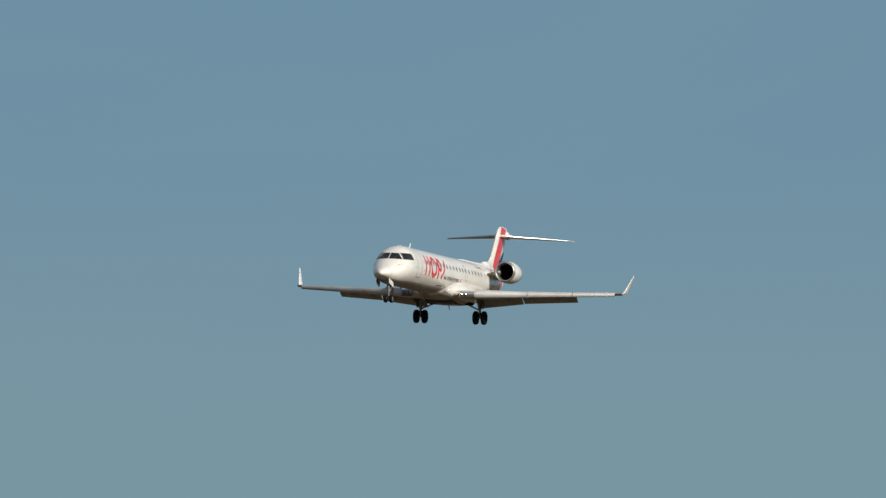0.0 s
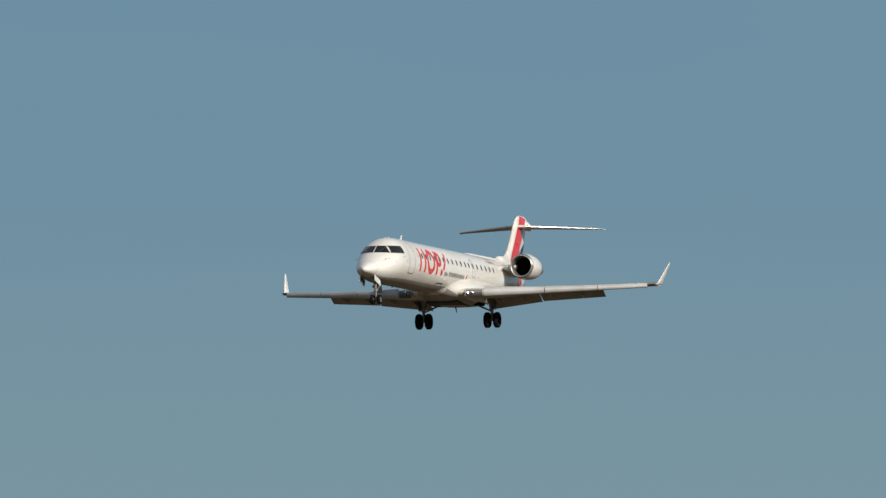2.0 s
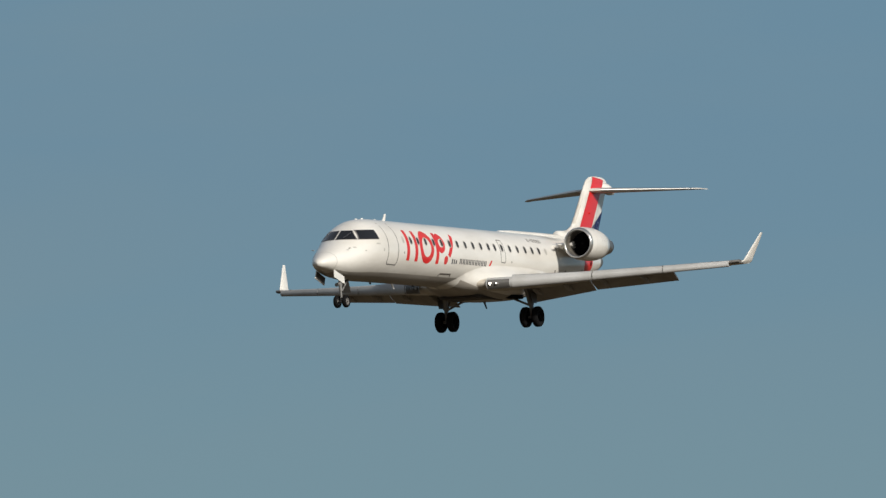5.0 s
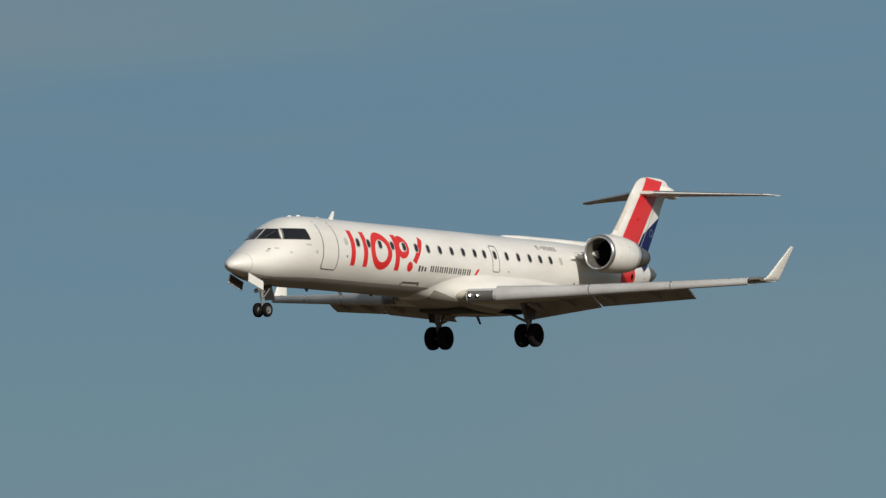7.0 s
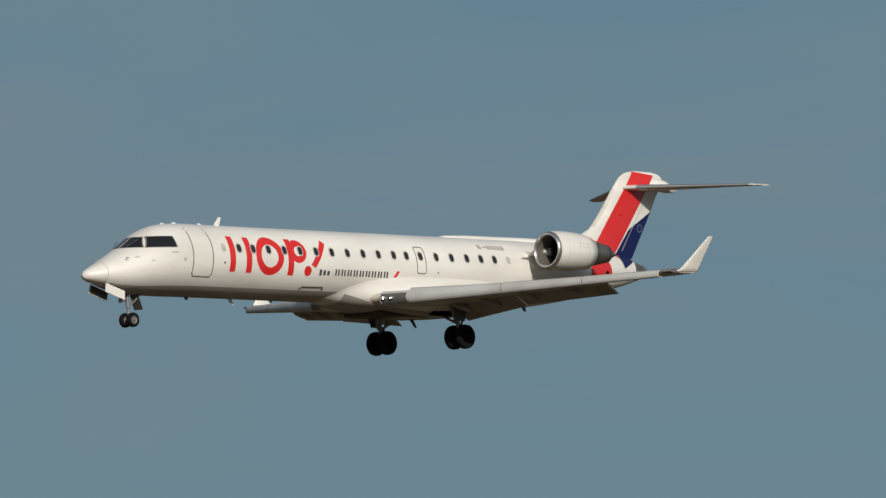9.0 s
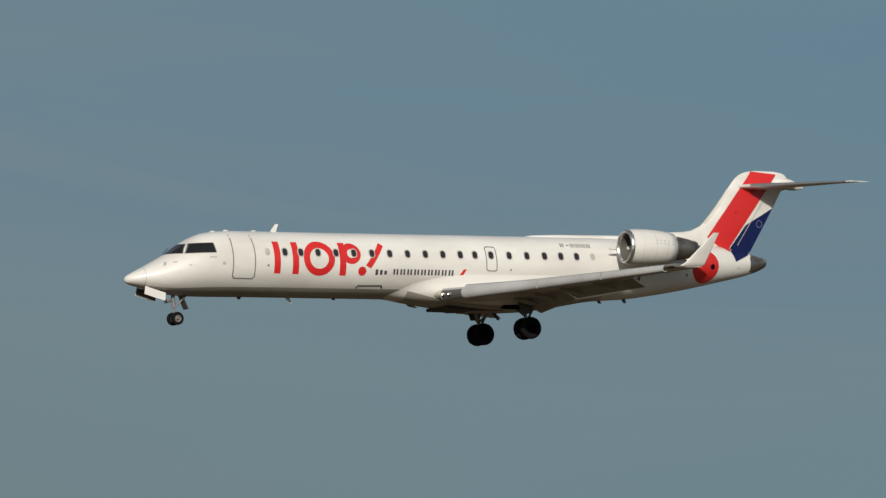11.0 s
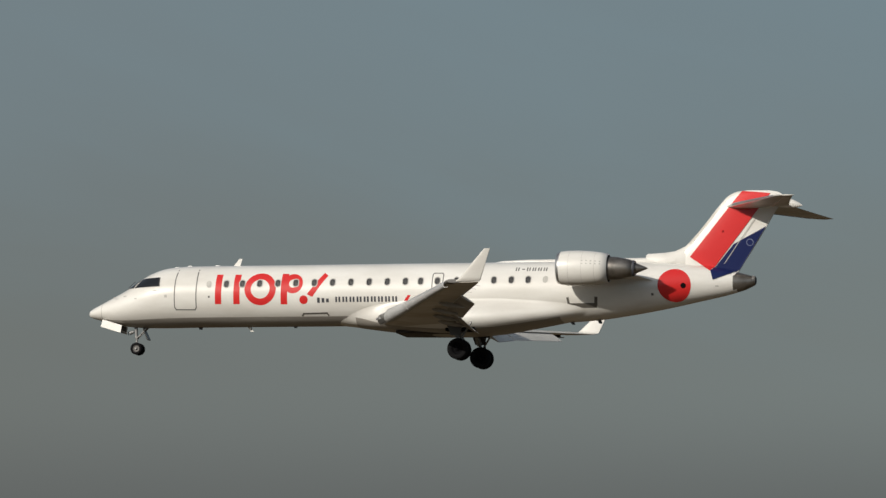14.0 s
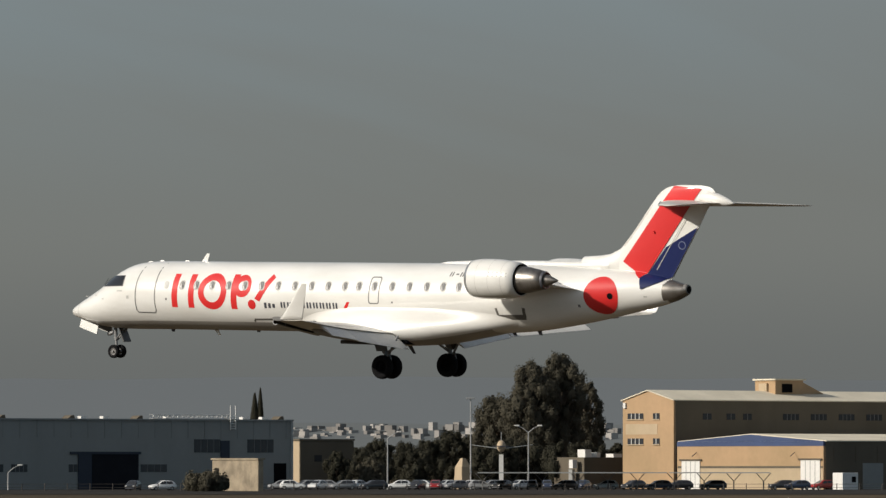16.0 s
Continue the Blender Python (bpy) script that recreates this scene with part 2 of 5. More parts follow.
def box(bm, x0, x1, y0, y1, z0, z1, bevel=0.0):
    v = bmesh.ops.create_cube(bm, size=1)["verts"]
    for p in v:
        p.co = ((x0 + x1) / 2 + p.co.x * (x1 - x0), (y0 + y1) / 2 + p.co.y * (y1 - y0), (z0 + z1) / 2 + p.co.z * (z1 - z0))
    if bevel:
        es = {e for p in v for e in p.link_edges}
        bmesh.ops.bevel(bm, geom=list(es), offset=bevel, segments=2, profile=0.5, affect="EDGES")


def tube(bm, a, b, r0, r1=None, n=12, cap=True):
    a, b = Vector(a), Vector(b)
    r1 = r0 if r1 is None else r1
    q = (b - a).to_track_quat("Z", "Y")
    rings = []
    for p, r in ((a, r0), (b, r1)):
        rings.append([p + q @ Vector((r * math.cos(2 * math.pi * i / n), r * math.sin(2 * math.pi * i / n), 0)) for i in range(n)])
    loft(bm, rings, cap)


def spun(bm, profile, centre, axis="x", n=32, cap=False):
    """A body of revolution: profile of (along, radius)."""
    rings = []
    for s, r in profile:
        ring = []
        for i in range(n):
            c, d = r * math.cos(2 * math.pi * i / n), r * math.sin(2 * math.pi * i / n)
            ring.append(Vector(centre) + (Vector((s, c, d)) if axis == "x" else Vector((c, s, d)) if axis == "y" else Vector((c, d, s))))
        rings.append(ring)
    return loft(bm, rings, cap)


def curve(table, x):
    """A smooth reading of a table of (x, values...)."""
    xs = [r[0] for r in table]
    if x <= xs[0]:
        return table[0][1:]
    if x >= xs[-1]:
        return table[-1][1:]
    i = max(k for k in range(len(xs) - 1) if xs[k] <= x)
    h = xs[i + 1] - xs[i]
    s = (x - xs[i]) / h
    res = []
    for k in range(1, len(table[0])):
        def slope(j):
            if j == 0:
                return (table[1][k] - table[0][k]) / (xs[1] - xs[0])
            if j == len(xs) - 1:
                return (table[-1][k] - table[-2][k]) / (xs[-1] - xs[-2])
            a = (table[j][k] - table[j - 1][k]) / (xs[j] - xs[j - 1])
            b = (table[j + 1][k] - table[j][k]) / (xs[j + 1] - xs[j])
            return 0.0 if a * b <= 0 else 2 * a * b / (a + b)
        m0, m1 = slope(i) * h, slope(i + 1) * h
        y0, y1 = table[i][k], table[i + 1][k]
        res.append((2 * s ** 3 - 3 * s ** 2 + 1) * y0 + (s ** 3 - 2 * s ** 2 + s) * m0 + (-2 * s ** 3 + 3 * s ** 2) * y1 + (s ** 3 - s ** 2) * m1)
    return res


# ---- the airliner: x aft from the nose, y to starboard, z up ----
# fuselage stations: x, top, bottom, half width
HULL = [(0.00, -0.80, -0.82, 0.01), (0.03, -0.715, -0.885, 0.09), (0.10, -0.635, -0.94, 0.20), (0.25, -0.545, -1.0, 0.33), (0.74, -0.29, -1.12, 0.60), (1.20, -0.05, -1.24, 0.80),
        (1.79, 0.28, -1.33, 0.99), (2.43, 0.72, -1.375, 1.15), (2.87, 0.97, -1.385, 1.235), (3.43, 1.17, -1.385, 1.30), (4.0, 1.255, -1.375, 1.33),
        (4.6, 1.295, -1.36, 1.34), (7.66, 1.34, -1.315, 1.34), (12.0, 1.405, -1.26, 1.34), (17.9, 1.49, -1.18, 1.34), (20.5, 1.53, -1.13, 1.335),
        (21.6, 1.545, -1.06, 1.315), (22.7, 1.55, -0.97, 1.275), (24.0, 1.54, -0.78, 1.18), (25.44, 1.50, -0.52, 1.02), (27.0, 1.40, -0.18, 0.77),
        (28.34, 1.20, 0.13, 0.50), (28.71, 1.09, 0.24, 0.42)]
# fin stations: z, leading edge, trailing edge, thickness
FIN = [(1.0, 25.2, 28.65, 0.34), (1.5, 25.6, 28.95, 0.34), (1.97, 26.05, 29.25, 0.34), (2.22, 26.40, 29.40, 0.33), (3.10, 27.17, 29.92, 0.31), (3.75, 27.66, 30.28, 0.29),
       (4.08, 27.92, 30.55, 0.28), (4.30, 28.12, 30.62, 0.24), (4.46, 28.36, 30.50, 0.19), (4.55, 28.62, 30.30, 0.12), (4.60, 29.0, 29.95, 0.05)]


def hull_y(x, z):
    top, bot, w = curve(HULL, x)
    c, h = (top + bot) / 2, (top - bot) / 2
    k = 1 - ((z - c) / h) ** 2
    return w * math.sqrt(k) if k > 0 else -1.0


def foil(t):
    """Half thickness of a section of unit thickness at chord share t."""
    t = min(max(t, 0.0), 1.0)
    return 0.5 * (2.969 * math.sqrt(t) - 1.26 * t - 3.516 * t ** 2 + 2.843 * t ** 3 - 1.015 * t ** 4) / 1.0


def fin_y(x, z):
    le, te, th = curve(FIN, z)
    t = (x - le) / (te - le)
    return th * foil(t) if 0 <= t <= 1 else -1.0


def skin_y(x, z):
    return max(hull_y(x, z), fin_y(x, z) if z > 1.0 else -1.0, 0.012)


def decal(bm, quad, side, lift=0.007, nu=8, nv=8, on=skin_y):
    """A painted area between four (x, z) corners, laid on the skin."""
    a, b, c, d = [Vector(p) for p in quad]
    g = []
    for i in range(nu + 1):
        row = []
        for j in range(nv + 1):
            u, v = i / nu, j / nv
            p = a * (1 - u) * (1 - v) + b * u * (1 - v) + c * u * v + d * (1 - u) * v
            row.append(bm.verts.new((p.x, side * (on(p.x, p.y) + lift), p.y)))
        g.append(row)
    for i in range(nu):
        for j in range(nv):
            bm.faces.new((g[i][j], g[i + 1][j], g[i + 1][j + 1], g[i][j + 1])).smooth = True


def decal_ring(bm, cx, cz, r0, r1, side, lift=0.007, n=48, m=4, squash=1.0):
    rows = []
    for j in range(m + 1):
        r = r0 + (r1 - r0) * j / m
        rows.append([])
        for i in range(n):
            x, z = cx + r * squash * math.cos(2 * math.pi * i / n), cz + r * math.sin(2 * math.pi * i / n)
            rows[-1].append((x, side * (skin_y(x, z) + lift), z))
    loft(bm, rows, cap=False)
    if r0 == 0:
        bmesh.ops.remove_doubles(bm, verts=bm.verts, dist=1e-5)


def decal_line(bm, pts, width, side, lift=0.006, close=False):
    pts = [Vector(p) for p in pts]
    if close:
        pts.append(pts[0])
    for a, b in zip(pts, pts[1:]):
        d = (b - a).normalized()
        nrm = Vector((-d.y, d.x)) * width / 2
        a2, b2 = a - d * width / 2, b + d * width / 2
        decal(bm, (a2 - nrm, b2 - nrm, b2 + nrm, a2 + nrm), side, lift, max(2, int((b - a).length / 0.15)), 1)


def rounded(cx, cz, w, h, r, n=4):
    res = []
    for sx, sz, a0 in ((1, 1, 0), (-1, 1, 90), (-1, -1, 180), (1, -1, 270)):
        for k in range(n + 1):
            a = radians(a0 + 90 * k / n)
            res.append((cx + sx * (w / 2 - r) + r * math.cos(a), cz + sz * (h / 2 - r) + r * math.sin(a)))
    return res


def fuselage(plane):
    bm = bmesh.new()
    xs = [0.0, 0.03, 0.06, 0.1, 0.17, 0.25, 0.4, 0.6] + [0.74 + 0.16 * i for i in range(25)] + [4.9 + 0.6 * i for i in range(27)] + [21.0 + 0.3 * i for i in range(25)] + [28.45, 28.71]
    rings = []
    for x in xs:
        top, bot, w = curve(HULL, x)
        c, h = (top + bot) / 2, (top - bot) / 2
        rings.append([(x, w * math.sin(2 * math.pi * i / 64), c + h * math.cos(2 * math.pi * i / 64)) for i in range(64)])
    loft(bm, rings)
    part("fuselage", bm, WHITE, plane, "glossy white painted fuselage tube")
    # dirty underside skin; its grey band also paints in the belly's shade
    bm = bmesh.new()
    rings = []
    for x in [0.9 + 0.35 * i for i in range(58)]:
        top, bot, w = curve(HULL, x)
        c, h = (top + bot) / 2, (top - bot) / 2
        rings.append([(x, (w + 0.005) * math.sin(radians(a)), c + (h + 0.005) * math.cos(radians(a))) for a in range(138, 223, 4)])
    loft(bm, rings, closed=False)
    part("belly_skin", bm, BELLY, plane, "stained grey belly skin with underside shade painted in")
    # tail cone
    bm = bmesh.new()
    rings = []
    for x, top, bot, w in ((28.55, 1.128, 0.195, 0.462), (28.72, 1.092, 0.245, 0.425), (28.98, 1.03, 0.325, 0.35), (29.2, 0.97, 0.42, 0.28), (29.38, 0.93, 0.51, 0.21), (29.47, 0.905, 0.57, 0.165)):
        rings.append([(x, w * math.sin(2 * math.pi * i / 32), (top + bot) / 2 + (top - bot) / 2 * math.cos(2 * math.pi * i / 32)) for i in range(32)])
    loft(bm, rings)
    cone = part("tail_cone", bm, HOT, plane, "bare metal tail cone")
    bm = bmesh.new()
    spun(bm, [(0, 0.0), (0, 0.13)], (29.476, 0, 0.742), n=20)
    part("exhaust_hole", bm, BLACK, cone)
    bm = bmesh.new()
    spun(bm, [(0.0, 0.150), (0.0, 0.172), (-0.14, 0.222), (-0.14, 0.20)], (29.47, 0, 0.742), n=24)
    part("exhaust_lip", bm, LINE, cone, "sooty black exhaust lip")
    # spine fairing
    bm = bmesh.new()
    rings = []
    for x, z, w in ((17.9, 1.47, 0.05), (18.4, 1.56, 0.14), (19.5, 1.62, 0.2), (22, 1.67, 0.24), (24.0, 1.70, 0.28), (24.75, 1.71, 0.3), (26.0, 1.75, 0.25)):
        rings.append([(x, w * math.cos(math.pi * i / 10), 1.42 + (z - 1.42) * max(0.0, math.sin(math.pi * i / 10)) ** 0.5) for i in range(11)])
    loft(bm, rings)
    part("spine_fairing", bm, WHITE, plane)
    # wing to body fairing
    bm = bmesh.new()
    FAIR = [(10.0, 0.45, -1.0, 0.10), (11.0, 0.5, -1.0, 0.18), (12.0, 0.72, -0.99, 0.32), (12.8, 1.08, -0.96, 0.45), (13.6, 1.46, -0.92, 0.57), (14.6, 1.72, -0.88, 0.70), (16.2, 1.84, -0.90, 0.78), (18.0, 1.80, -0.86, 0.74), (19.6, 1.58, -0.74, 0.60), (21.0, 1.25, -0.66, 0.42), (22.0, 1.0, -0.62, 0.28)]
    angles = np.radians(np.linspace(62, 298, 96))
    xs = np.linspace(9.4, 22.8, 68)
    reach, turn = [], np.linspace(0, 2 * math.pi, 400)
    for x in xs:
        top, bot, w = curve(HULL, x)
        c, h = (top + bot) / 2, (top - bot) / 2
        r = 1 / np.sqrt((np.sin(angles) / w) ** 2 + (np.cos(angles) / h) ** 2) - 0.02
        if 10.0 < x < 22.0:
            fw, fc, fh = curve(FAIR, x)
            e = 0.8
            y = fw * np.sign(np.cos(turn)) * np.abs(np.cos(turn)) ** e
            z = fc - c + fh * np.sign(np.sin(turn)) * np.abs(np.sin(turn)) ** e * np.where(np.sin(turn) > 0, 0.3, 1.0)
            bearing, length = np.arctan2(y, z) % (2 * math.pi), np.hypot(y, z)
            for k, a in enumerate(angles):
                near = length[np.abs(bearing - a) < 0.035]
                if len(near):
                    r[k] = max(r[k], near.max())
        reach.append(r)
    # round every crease of the bulge off
    reach = np.array(reach)
    for axis, sigma in ((1, 2.2), (0, 2.0)):
        kernel = np.exp(-0.5 * (np.arange(-6, 7) / sigma) ** 2)
        kernel /= kernel.sum()
        padded = np.pad(reach, [(6, 6) if k == axis else (0, 0) for k in (0, 1)], mode="edge")
        reach = np.apply_along_axis(lambda row: np.convolve(row, kernel, mode="valid"), axis, padded)

    def bulge(i, k, lift=0.0):
        top, bot, w = curve(HULL, xs[i])
        return (xs[i], (reach[i, k] + lift) * math.sin(angles[k]), (top + bot) / 2 + (reach[i, k] + lift) * math.cos(angles[k]))
    loft(bm, [[bulge(i, k) for k in range(96)] for i in range(68)], closed=False)
    fairing = part("belly_fairing", bm, WHITE, plane, "bulged white wing to body fairing")
    # darker sheet paints in the shade below the fairing
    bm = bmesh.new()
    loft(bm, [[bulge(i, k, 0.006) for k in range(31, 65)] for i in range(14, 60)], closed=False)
    part("fairing_underside", bm, BELLY, fairing, "stained grey underside with shade painted in")


def cockpit_pane(plane, corners, side, front, name="cockpit_window"):
    """A pane between four points, pressed onto the nose."""
    def grid(lift, grow):
        a, b, c, d = [Vector(p) for p in corners]
        mid = (a + b + c + d) / 4
        a, b, c, d = [mid + (p - mid) * grow for p in (a, b, c, d)]
        bm, g, n = bmesh.new(), [], 8
        for i in range(n + 1):
            g.append([])
            for j in range(n + 1):
                u, v = i / n, j / n
                p = a * (1 - u) * (1 - v) + b * u * (1 - v) + c * u * v + d * (1 - u) * v
                if front:
                    # slide the point aft until it meets the skin
                    x0, x1 = 0.5, 4.2
                    for step in range(30):
                        x = (x0 + x1) / 2
                        top, bot, w = curve(HULL, x)
                        inside = (p.y / w) ** 2 + ((2 * p.z - top - bot) / (top - bot)) ** 2 < 1
                        x0, x1 = (x0, x) if inside else (x, x1)
                    g[-1].append(bm.verts.new((x - lift * 0.7, side * (p.y + lift * 0.5), p.z + lift * 0.7)))
                else:
                    g[-1].append(bm.verts.new((p.x, side * (hull_y(p.x, p.z) + lift), p.z + lift * 0.4)))
        for i in range(n):
            for j in range(n):
                bm.faces.new((g[i][j], g[i + 1][j], g[i + 1][j + 1], g[i][j + 1])).smooth = True
        return bm
    pane = part(name, grid(0.014, 0.97), GLASS, plane, "dark cockpit pane")
    part("window_frame", grid(0.007, 1.05), LINE, pane)


def cabin_details(plane):
    for side in (-1, 1):
        # cockpit glass
        cockpit_pane(plane, [(0, 0.03, 0.26), (0, hull_y(2.24, 0.26) - 0.02, 0.26), (0, hull_y(2.50, 0.66) - 0.02, 0.66), (0, 0.03, 0.67)], side, True)
        cockpit_pane(plane, [(2.28, 0, 0.26), (3.48, 0, 0.31), (3.44, 0, 0.71), (2.56, 0, 0.68)], side, False)
        # cabin windows
        xs = [5.73, 6.51, 7.22, 7.99, 8.80, 9.60, 10.42, 11.23, 12.04, 12.85, 13.65, 14.45, 15.12, 15.86, 16.70, 17.52, 18.34, 19.10, 19.84, 20.59]
        for i, x in enumerate(xs):
            z = 0.40 + 0.0165 * (x - 5.73)
            blind = i in (0, len(xs) - 1)
            bm = bmesh.new()
            ring = rounded(x, z, 0.215, 0.295, 0.095)
            f = bm.faces.new([bm.verts.new((px, side * (hull_y(px, pz) + 0.012), pz)) for px, pz in ring])
            w = part("cabin_window", bm, PALE if blind else ACRYLIC, plane, "blanked cabin window" if blind else "")
            if not blind:
                bm = bmesh.new()
                outer = rounded(x, z, 0.29, 0.38, 0.13)
                loft(bm, [[(px, side * (hull_y(px, pz) + 0.009), pz) for px, pz in ring], [(px, side * (hull_y(px, pz) + 0.006), pz) for px, pz in outer]], cap=False)
                part("window_surround", bm, PALE, w)
        # doors: outlines in the skin
        bm = bmesh.new()
        decal_line(bm, [(4.24, 1.20), (4.20, 0.6), (4.20, -0.60), (4.27, -0.70), (5.10, -0.70), (5.17, -0.60), (5.17, 0.6), (5.14, 1.21)], 0.045, side)
        part("passenger_door_seam" if side < 0 else "service_door_seam", bm, LINE, plane, "dark door outline")
        bm = bmesh.new()
        decal_line(bm, rounded(15.87, 0.42, 0.47, 1.0, 0.09, 3), 0.04, side, close=True)
        part("exit_door_seam", bm, LINE, plane)
        bm = bmesh.new()
        decal_line(bm, [(9.86, -0.91), (9.93, -0.84), (10.95, -0.81), (11.01, -0.88)], 0.065, side)
        part("cargo_door_seam", bm, SILL, plane)
        bm = bmesh.new()
        decal_line(bm, [(21.58, -0.17), (21.62, -0.40)], 0.10, side)
        decal_line(bm, [(22.80, -0.15), (22.78, -0.38)], 0.13, side)
        decal(bm, [(21.68, -0.56), (22.80, -0.53), (22.82, -0.34), (21.62, -0.37)], side, 0.008, 10, 3)
        part("baggage_door_sill", bm, SILL, plane, "worn grey baggage door sill")
        # small skin marks
        for x, z, w, h in ((2.4, -0.22, 0.12, 0.05), (3.35, 0.12, 0.3, 0.06), (3.8, -0.12, 0.12, 0.12), (1.85, -0.1, 0.16, 0.06), (16.75, -0.02, 0.07, 0.07), (5.75, -0.15, 0.08, 0.08), (27.9, 0.45, 0.14, 0.05), (25.2, 0.05, 0.1, 0.1)):
            bm = bmesh.new()
            decal(bm, [(x - w / 2, z - h / 2), (x + w / 2, z - h / 2), (x + w / 2, z + h / 2), (x - w / 2, z + h / 2)], side, 0.006, 2, 2)
            part("access_panel", bm, PALE if w > 0.11 else LINE, plane)
        # livery, as plain shapes
        for x0, x1 in ((6.02, 6.30), (6.84, 7.12)):
            bm = bmesh.new()
            decal(bm, [(x0, -0.46), (x1, -0.46), (x1, 0.84), (x0, 0.84)], side, 0.005)
            part("red_bar", bm, RED, plane, "upright red painted bar")
        bm = bmesh.new()
        decal_ring(bm, 8.03, 0.20, 0.42, 0.70, side, 0.005)
        part("red_ring", bm, RED, plane, "red painted ring")
        bm = bmesh.new()
        decal(bm, [(8.95, -0.46), (9.24, -0.46), (9.24, 0.88), (8.95, 0.88)], side, 0.005)
        part("red_bar", bm, RED, plane, "upright red painted bar")
        bm = bmesh.new()
        decal_ring(bm, 9.48, 0.44, 0.18, 0.43, side, 0.0045)
        part("red_ring", bm, RED, plane, "small red painted ring")
        bm = bmesh.new()
        decal(bm, [(10.12, -0.03), (10.36, -0.14), (11.0, 0.80), (10.82, 0.93)], side, 0.005)
        part("red_slash", bm, RED, plane, "slanted red painted bar")
        bm = bmesh.new()
        decal_ring(bm, 9.97, -0.26, 0.0, 0.185, side, 0.005, 24, 2)
        part("red_dot", bm, RED, plane)
        for k in range(3):
            bm = bmesh.new()
            x = 10.57 + k * 0.2
            decal(bm, [(x, -0.39 + 0.012 * k), (x + 0.12, -0.39 + 0.012 * k), (x + 0.12, -0.17 - 0.02 * k), (x, -0.17 - 0.02 * k)], side, 0.005, 1, 2)
            part("small_lettering_bar", bm, INK, plane)
        for k in range(9):
            bm = bmesh.new()
            x = 11.38 + k * 0.3145
            z = -0.365 + 0.0035 * k
            for dx in (0.0, 0.14):
                decal(bm, [(x + dx, z + 0.01), (x + dx + 0.08, z + 0.01), (x + dx + 0.08, z + 0.235), (x + dx, z + 0.235)], side, 0.005, 1, 2)
            part("lettering_bar", bm, INK, plane, "dark bar of lettering")
        bm = bmesh.new()
        decal(bm, [(14.38, -0.335), (14.54, -0.335), (14.72, -0.055), (14.58, -0.055)], side, 0.005, 2, 2)
        part("red_tick", bm, RED, plane)
        for k in range(6):
            bm = bmesh.new()
            x = 19.22 + 0.245 * k
            h = (0.17, 0.05, 0.17, 0.17, 0.17, 0.17)[k]
            z = 1.02 + (0.17 - h) / 2
            for dx in ((0.0, 0.105) if h > 0.1 else (0.04,)):
                decal(bm, [(x + dx, z), (x + dx + (0.055 if h > 0.1 else 0.12), z), (x + dx + (0.055 if h > 0.1 else 0.12), z + h), (x + dx, z + h)], side, 0.005, 1, 2)
            part("registration_bar", bm, LINE, plane)
        bm = bmesh.new()
        decal_ring(bm, 26.12, 0.46, 0.0, 0.70, side, 0.008, 48, 8)
        disc = part("red_disc", bm, RED, plane, "red painted disc on the tail")
        bm = bmesh.new()
        decal_ring(bm, 26.50, 0.44, 0.0, 0.115, side, 0.015, 20, 1)
        part("vent_hole", bm, BLACK, disc)
    # aerials and belly bumps
    for x, z, h, dx in ((6.45, 1.315, 0.32, 0.25), (3.75, 1.225, 0.05, 0.1), (4.35, 1.275, 0.055, 0.05), (5.6, 1.30, 0.05, 0.05)):
        bm = bmesh.new()
        loft(bm, [[(x, 0.02, z), (x + 0.28, 0.012, z), (x + 0.28, -0.012, z), (x, -0.02, z)], [(x + dx, 0.01, z + h), (x + dx + 0.13, 0.008, z + h), (x + dx + 0.13, -0.008, z + h), (x + dx, -0.01, z + h)]], smooth=False)
        part("blade_aerial", bm, WHITE, plane, "small white blade aerial")
    for x, z, h, dx, mat in ((7.1, -1.31, 0.22, 0.22, WHITE), (4.95, -1.35, 0.10, 0.06, INK), (16.5, -1.66, 0.32, 0.3, INK), (21.4, -1.05, 0.12, 0.15, INK), (22.6, -0.98, 0.14, 0.12, INK), (9.2, -1.28, 0.08, 0.05, INK)):
        bm = bmesh.new()
        loft(bm, [[(x, 0.02, z + 0.02), (x + 0.2, 0.012, z + 0.02), (x + 0.2, -0.012, z + 0.02), (x, -0.02, z + 0.02)], [(x + dx, 0.01, z - h), (x + dx + 0.12, 0.008, z - h), (x + dx + 0.12, -0.008, z - h), (x + dx, -0.01, z - h)]], smooth=False)
        part("belly_aerial", bm, mat, plane)
    for side in (-1, 1):
        bm = bmesh.new()
        tube(bm, (1.38, side * 0.80, -0.15), (1.42, side * 0.885, -0.15), 0.02)
        tube(bm, (1.32, side * 0.875, -0.15), (1.45, side * 0.885, -0.15), 0.012)
        part("pitot_probe", bm, HUB, plane)
        bm = bmesh.new()
        tube(bm, (1.85, side * 0.35, 0.33), (2.2, side * 0.55, 0.56), 0.012, n=6)
        part("wiper", bm, INK, plane)
    bm = bmesh.new()
    rings = []
    for x in (0.70, 0.725):
        top, bot, w = curve(HULL, x)
        rings.append([(x, (w + 0.004) * math.sin(2 * math.pi * i / 40), (top + bot) / 2 + ((top - bot) / 2 + 0.004) * math.cos(2 * math.pi * i / 40)) for i in range(40)])
    loft(bm, rings, cap=False)
    part("radome_seam", bm, PALE, plane)


# wing stations: span, leading edge x, trailing edge x, leading edge z, thickness
WING = [(0.9, 13.05, 17.1, -1.10, 0.56), (2.7, 14.08, 17.15, -1.03, 0.50), (4.9, 15.30, 17.35, -0.90, 0.36), (8.2, 17.08, 18.75, -0.68, 0.22), (10.9, 18.58, 20.0, -0.49, 0.14), (11.2, 18.76, 20.10, -0.46, 0.12)]


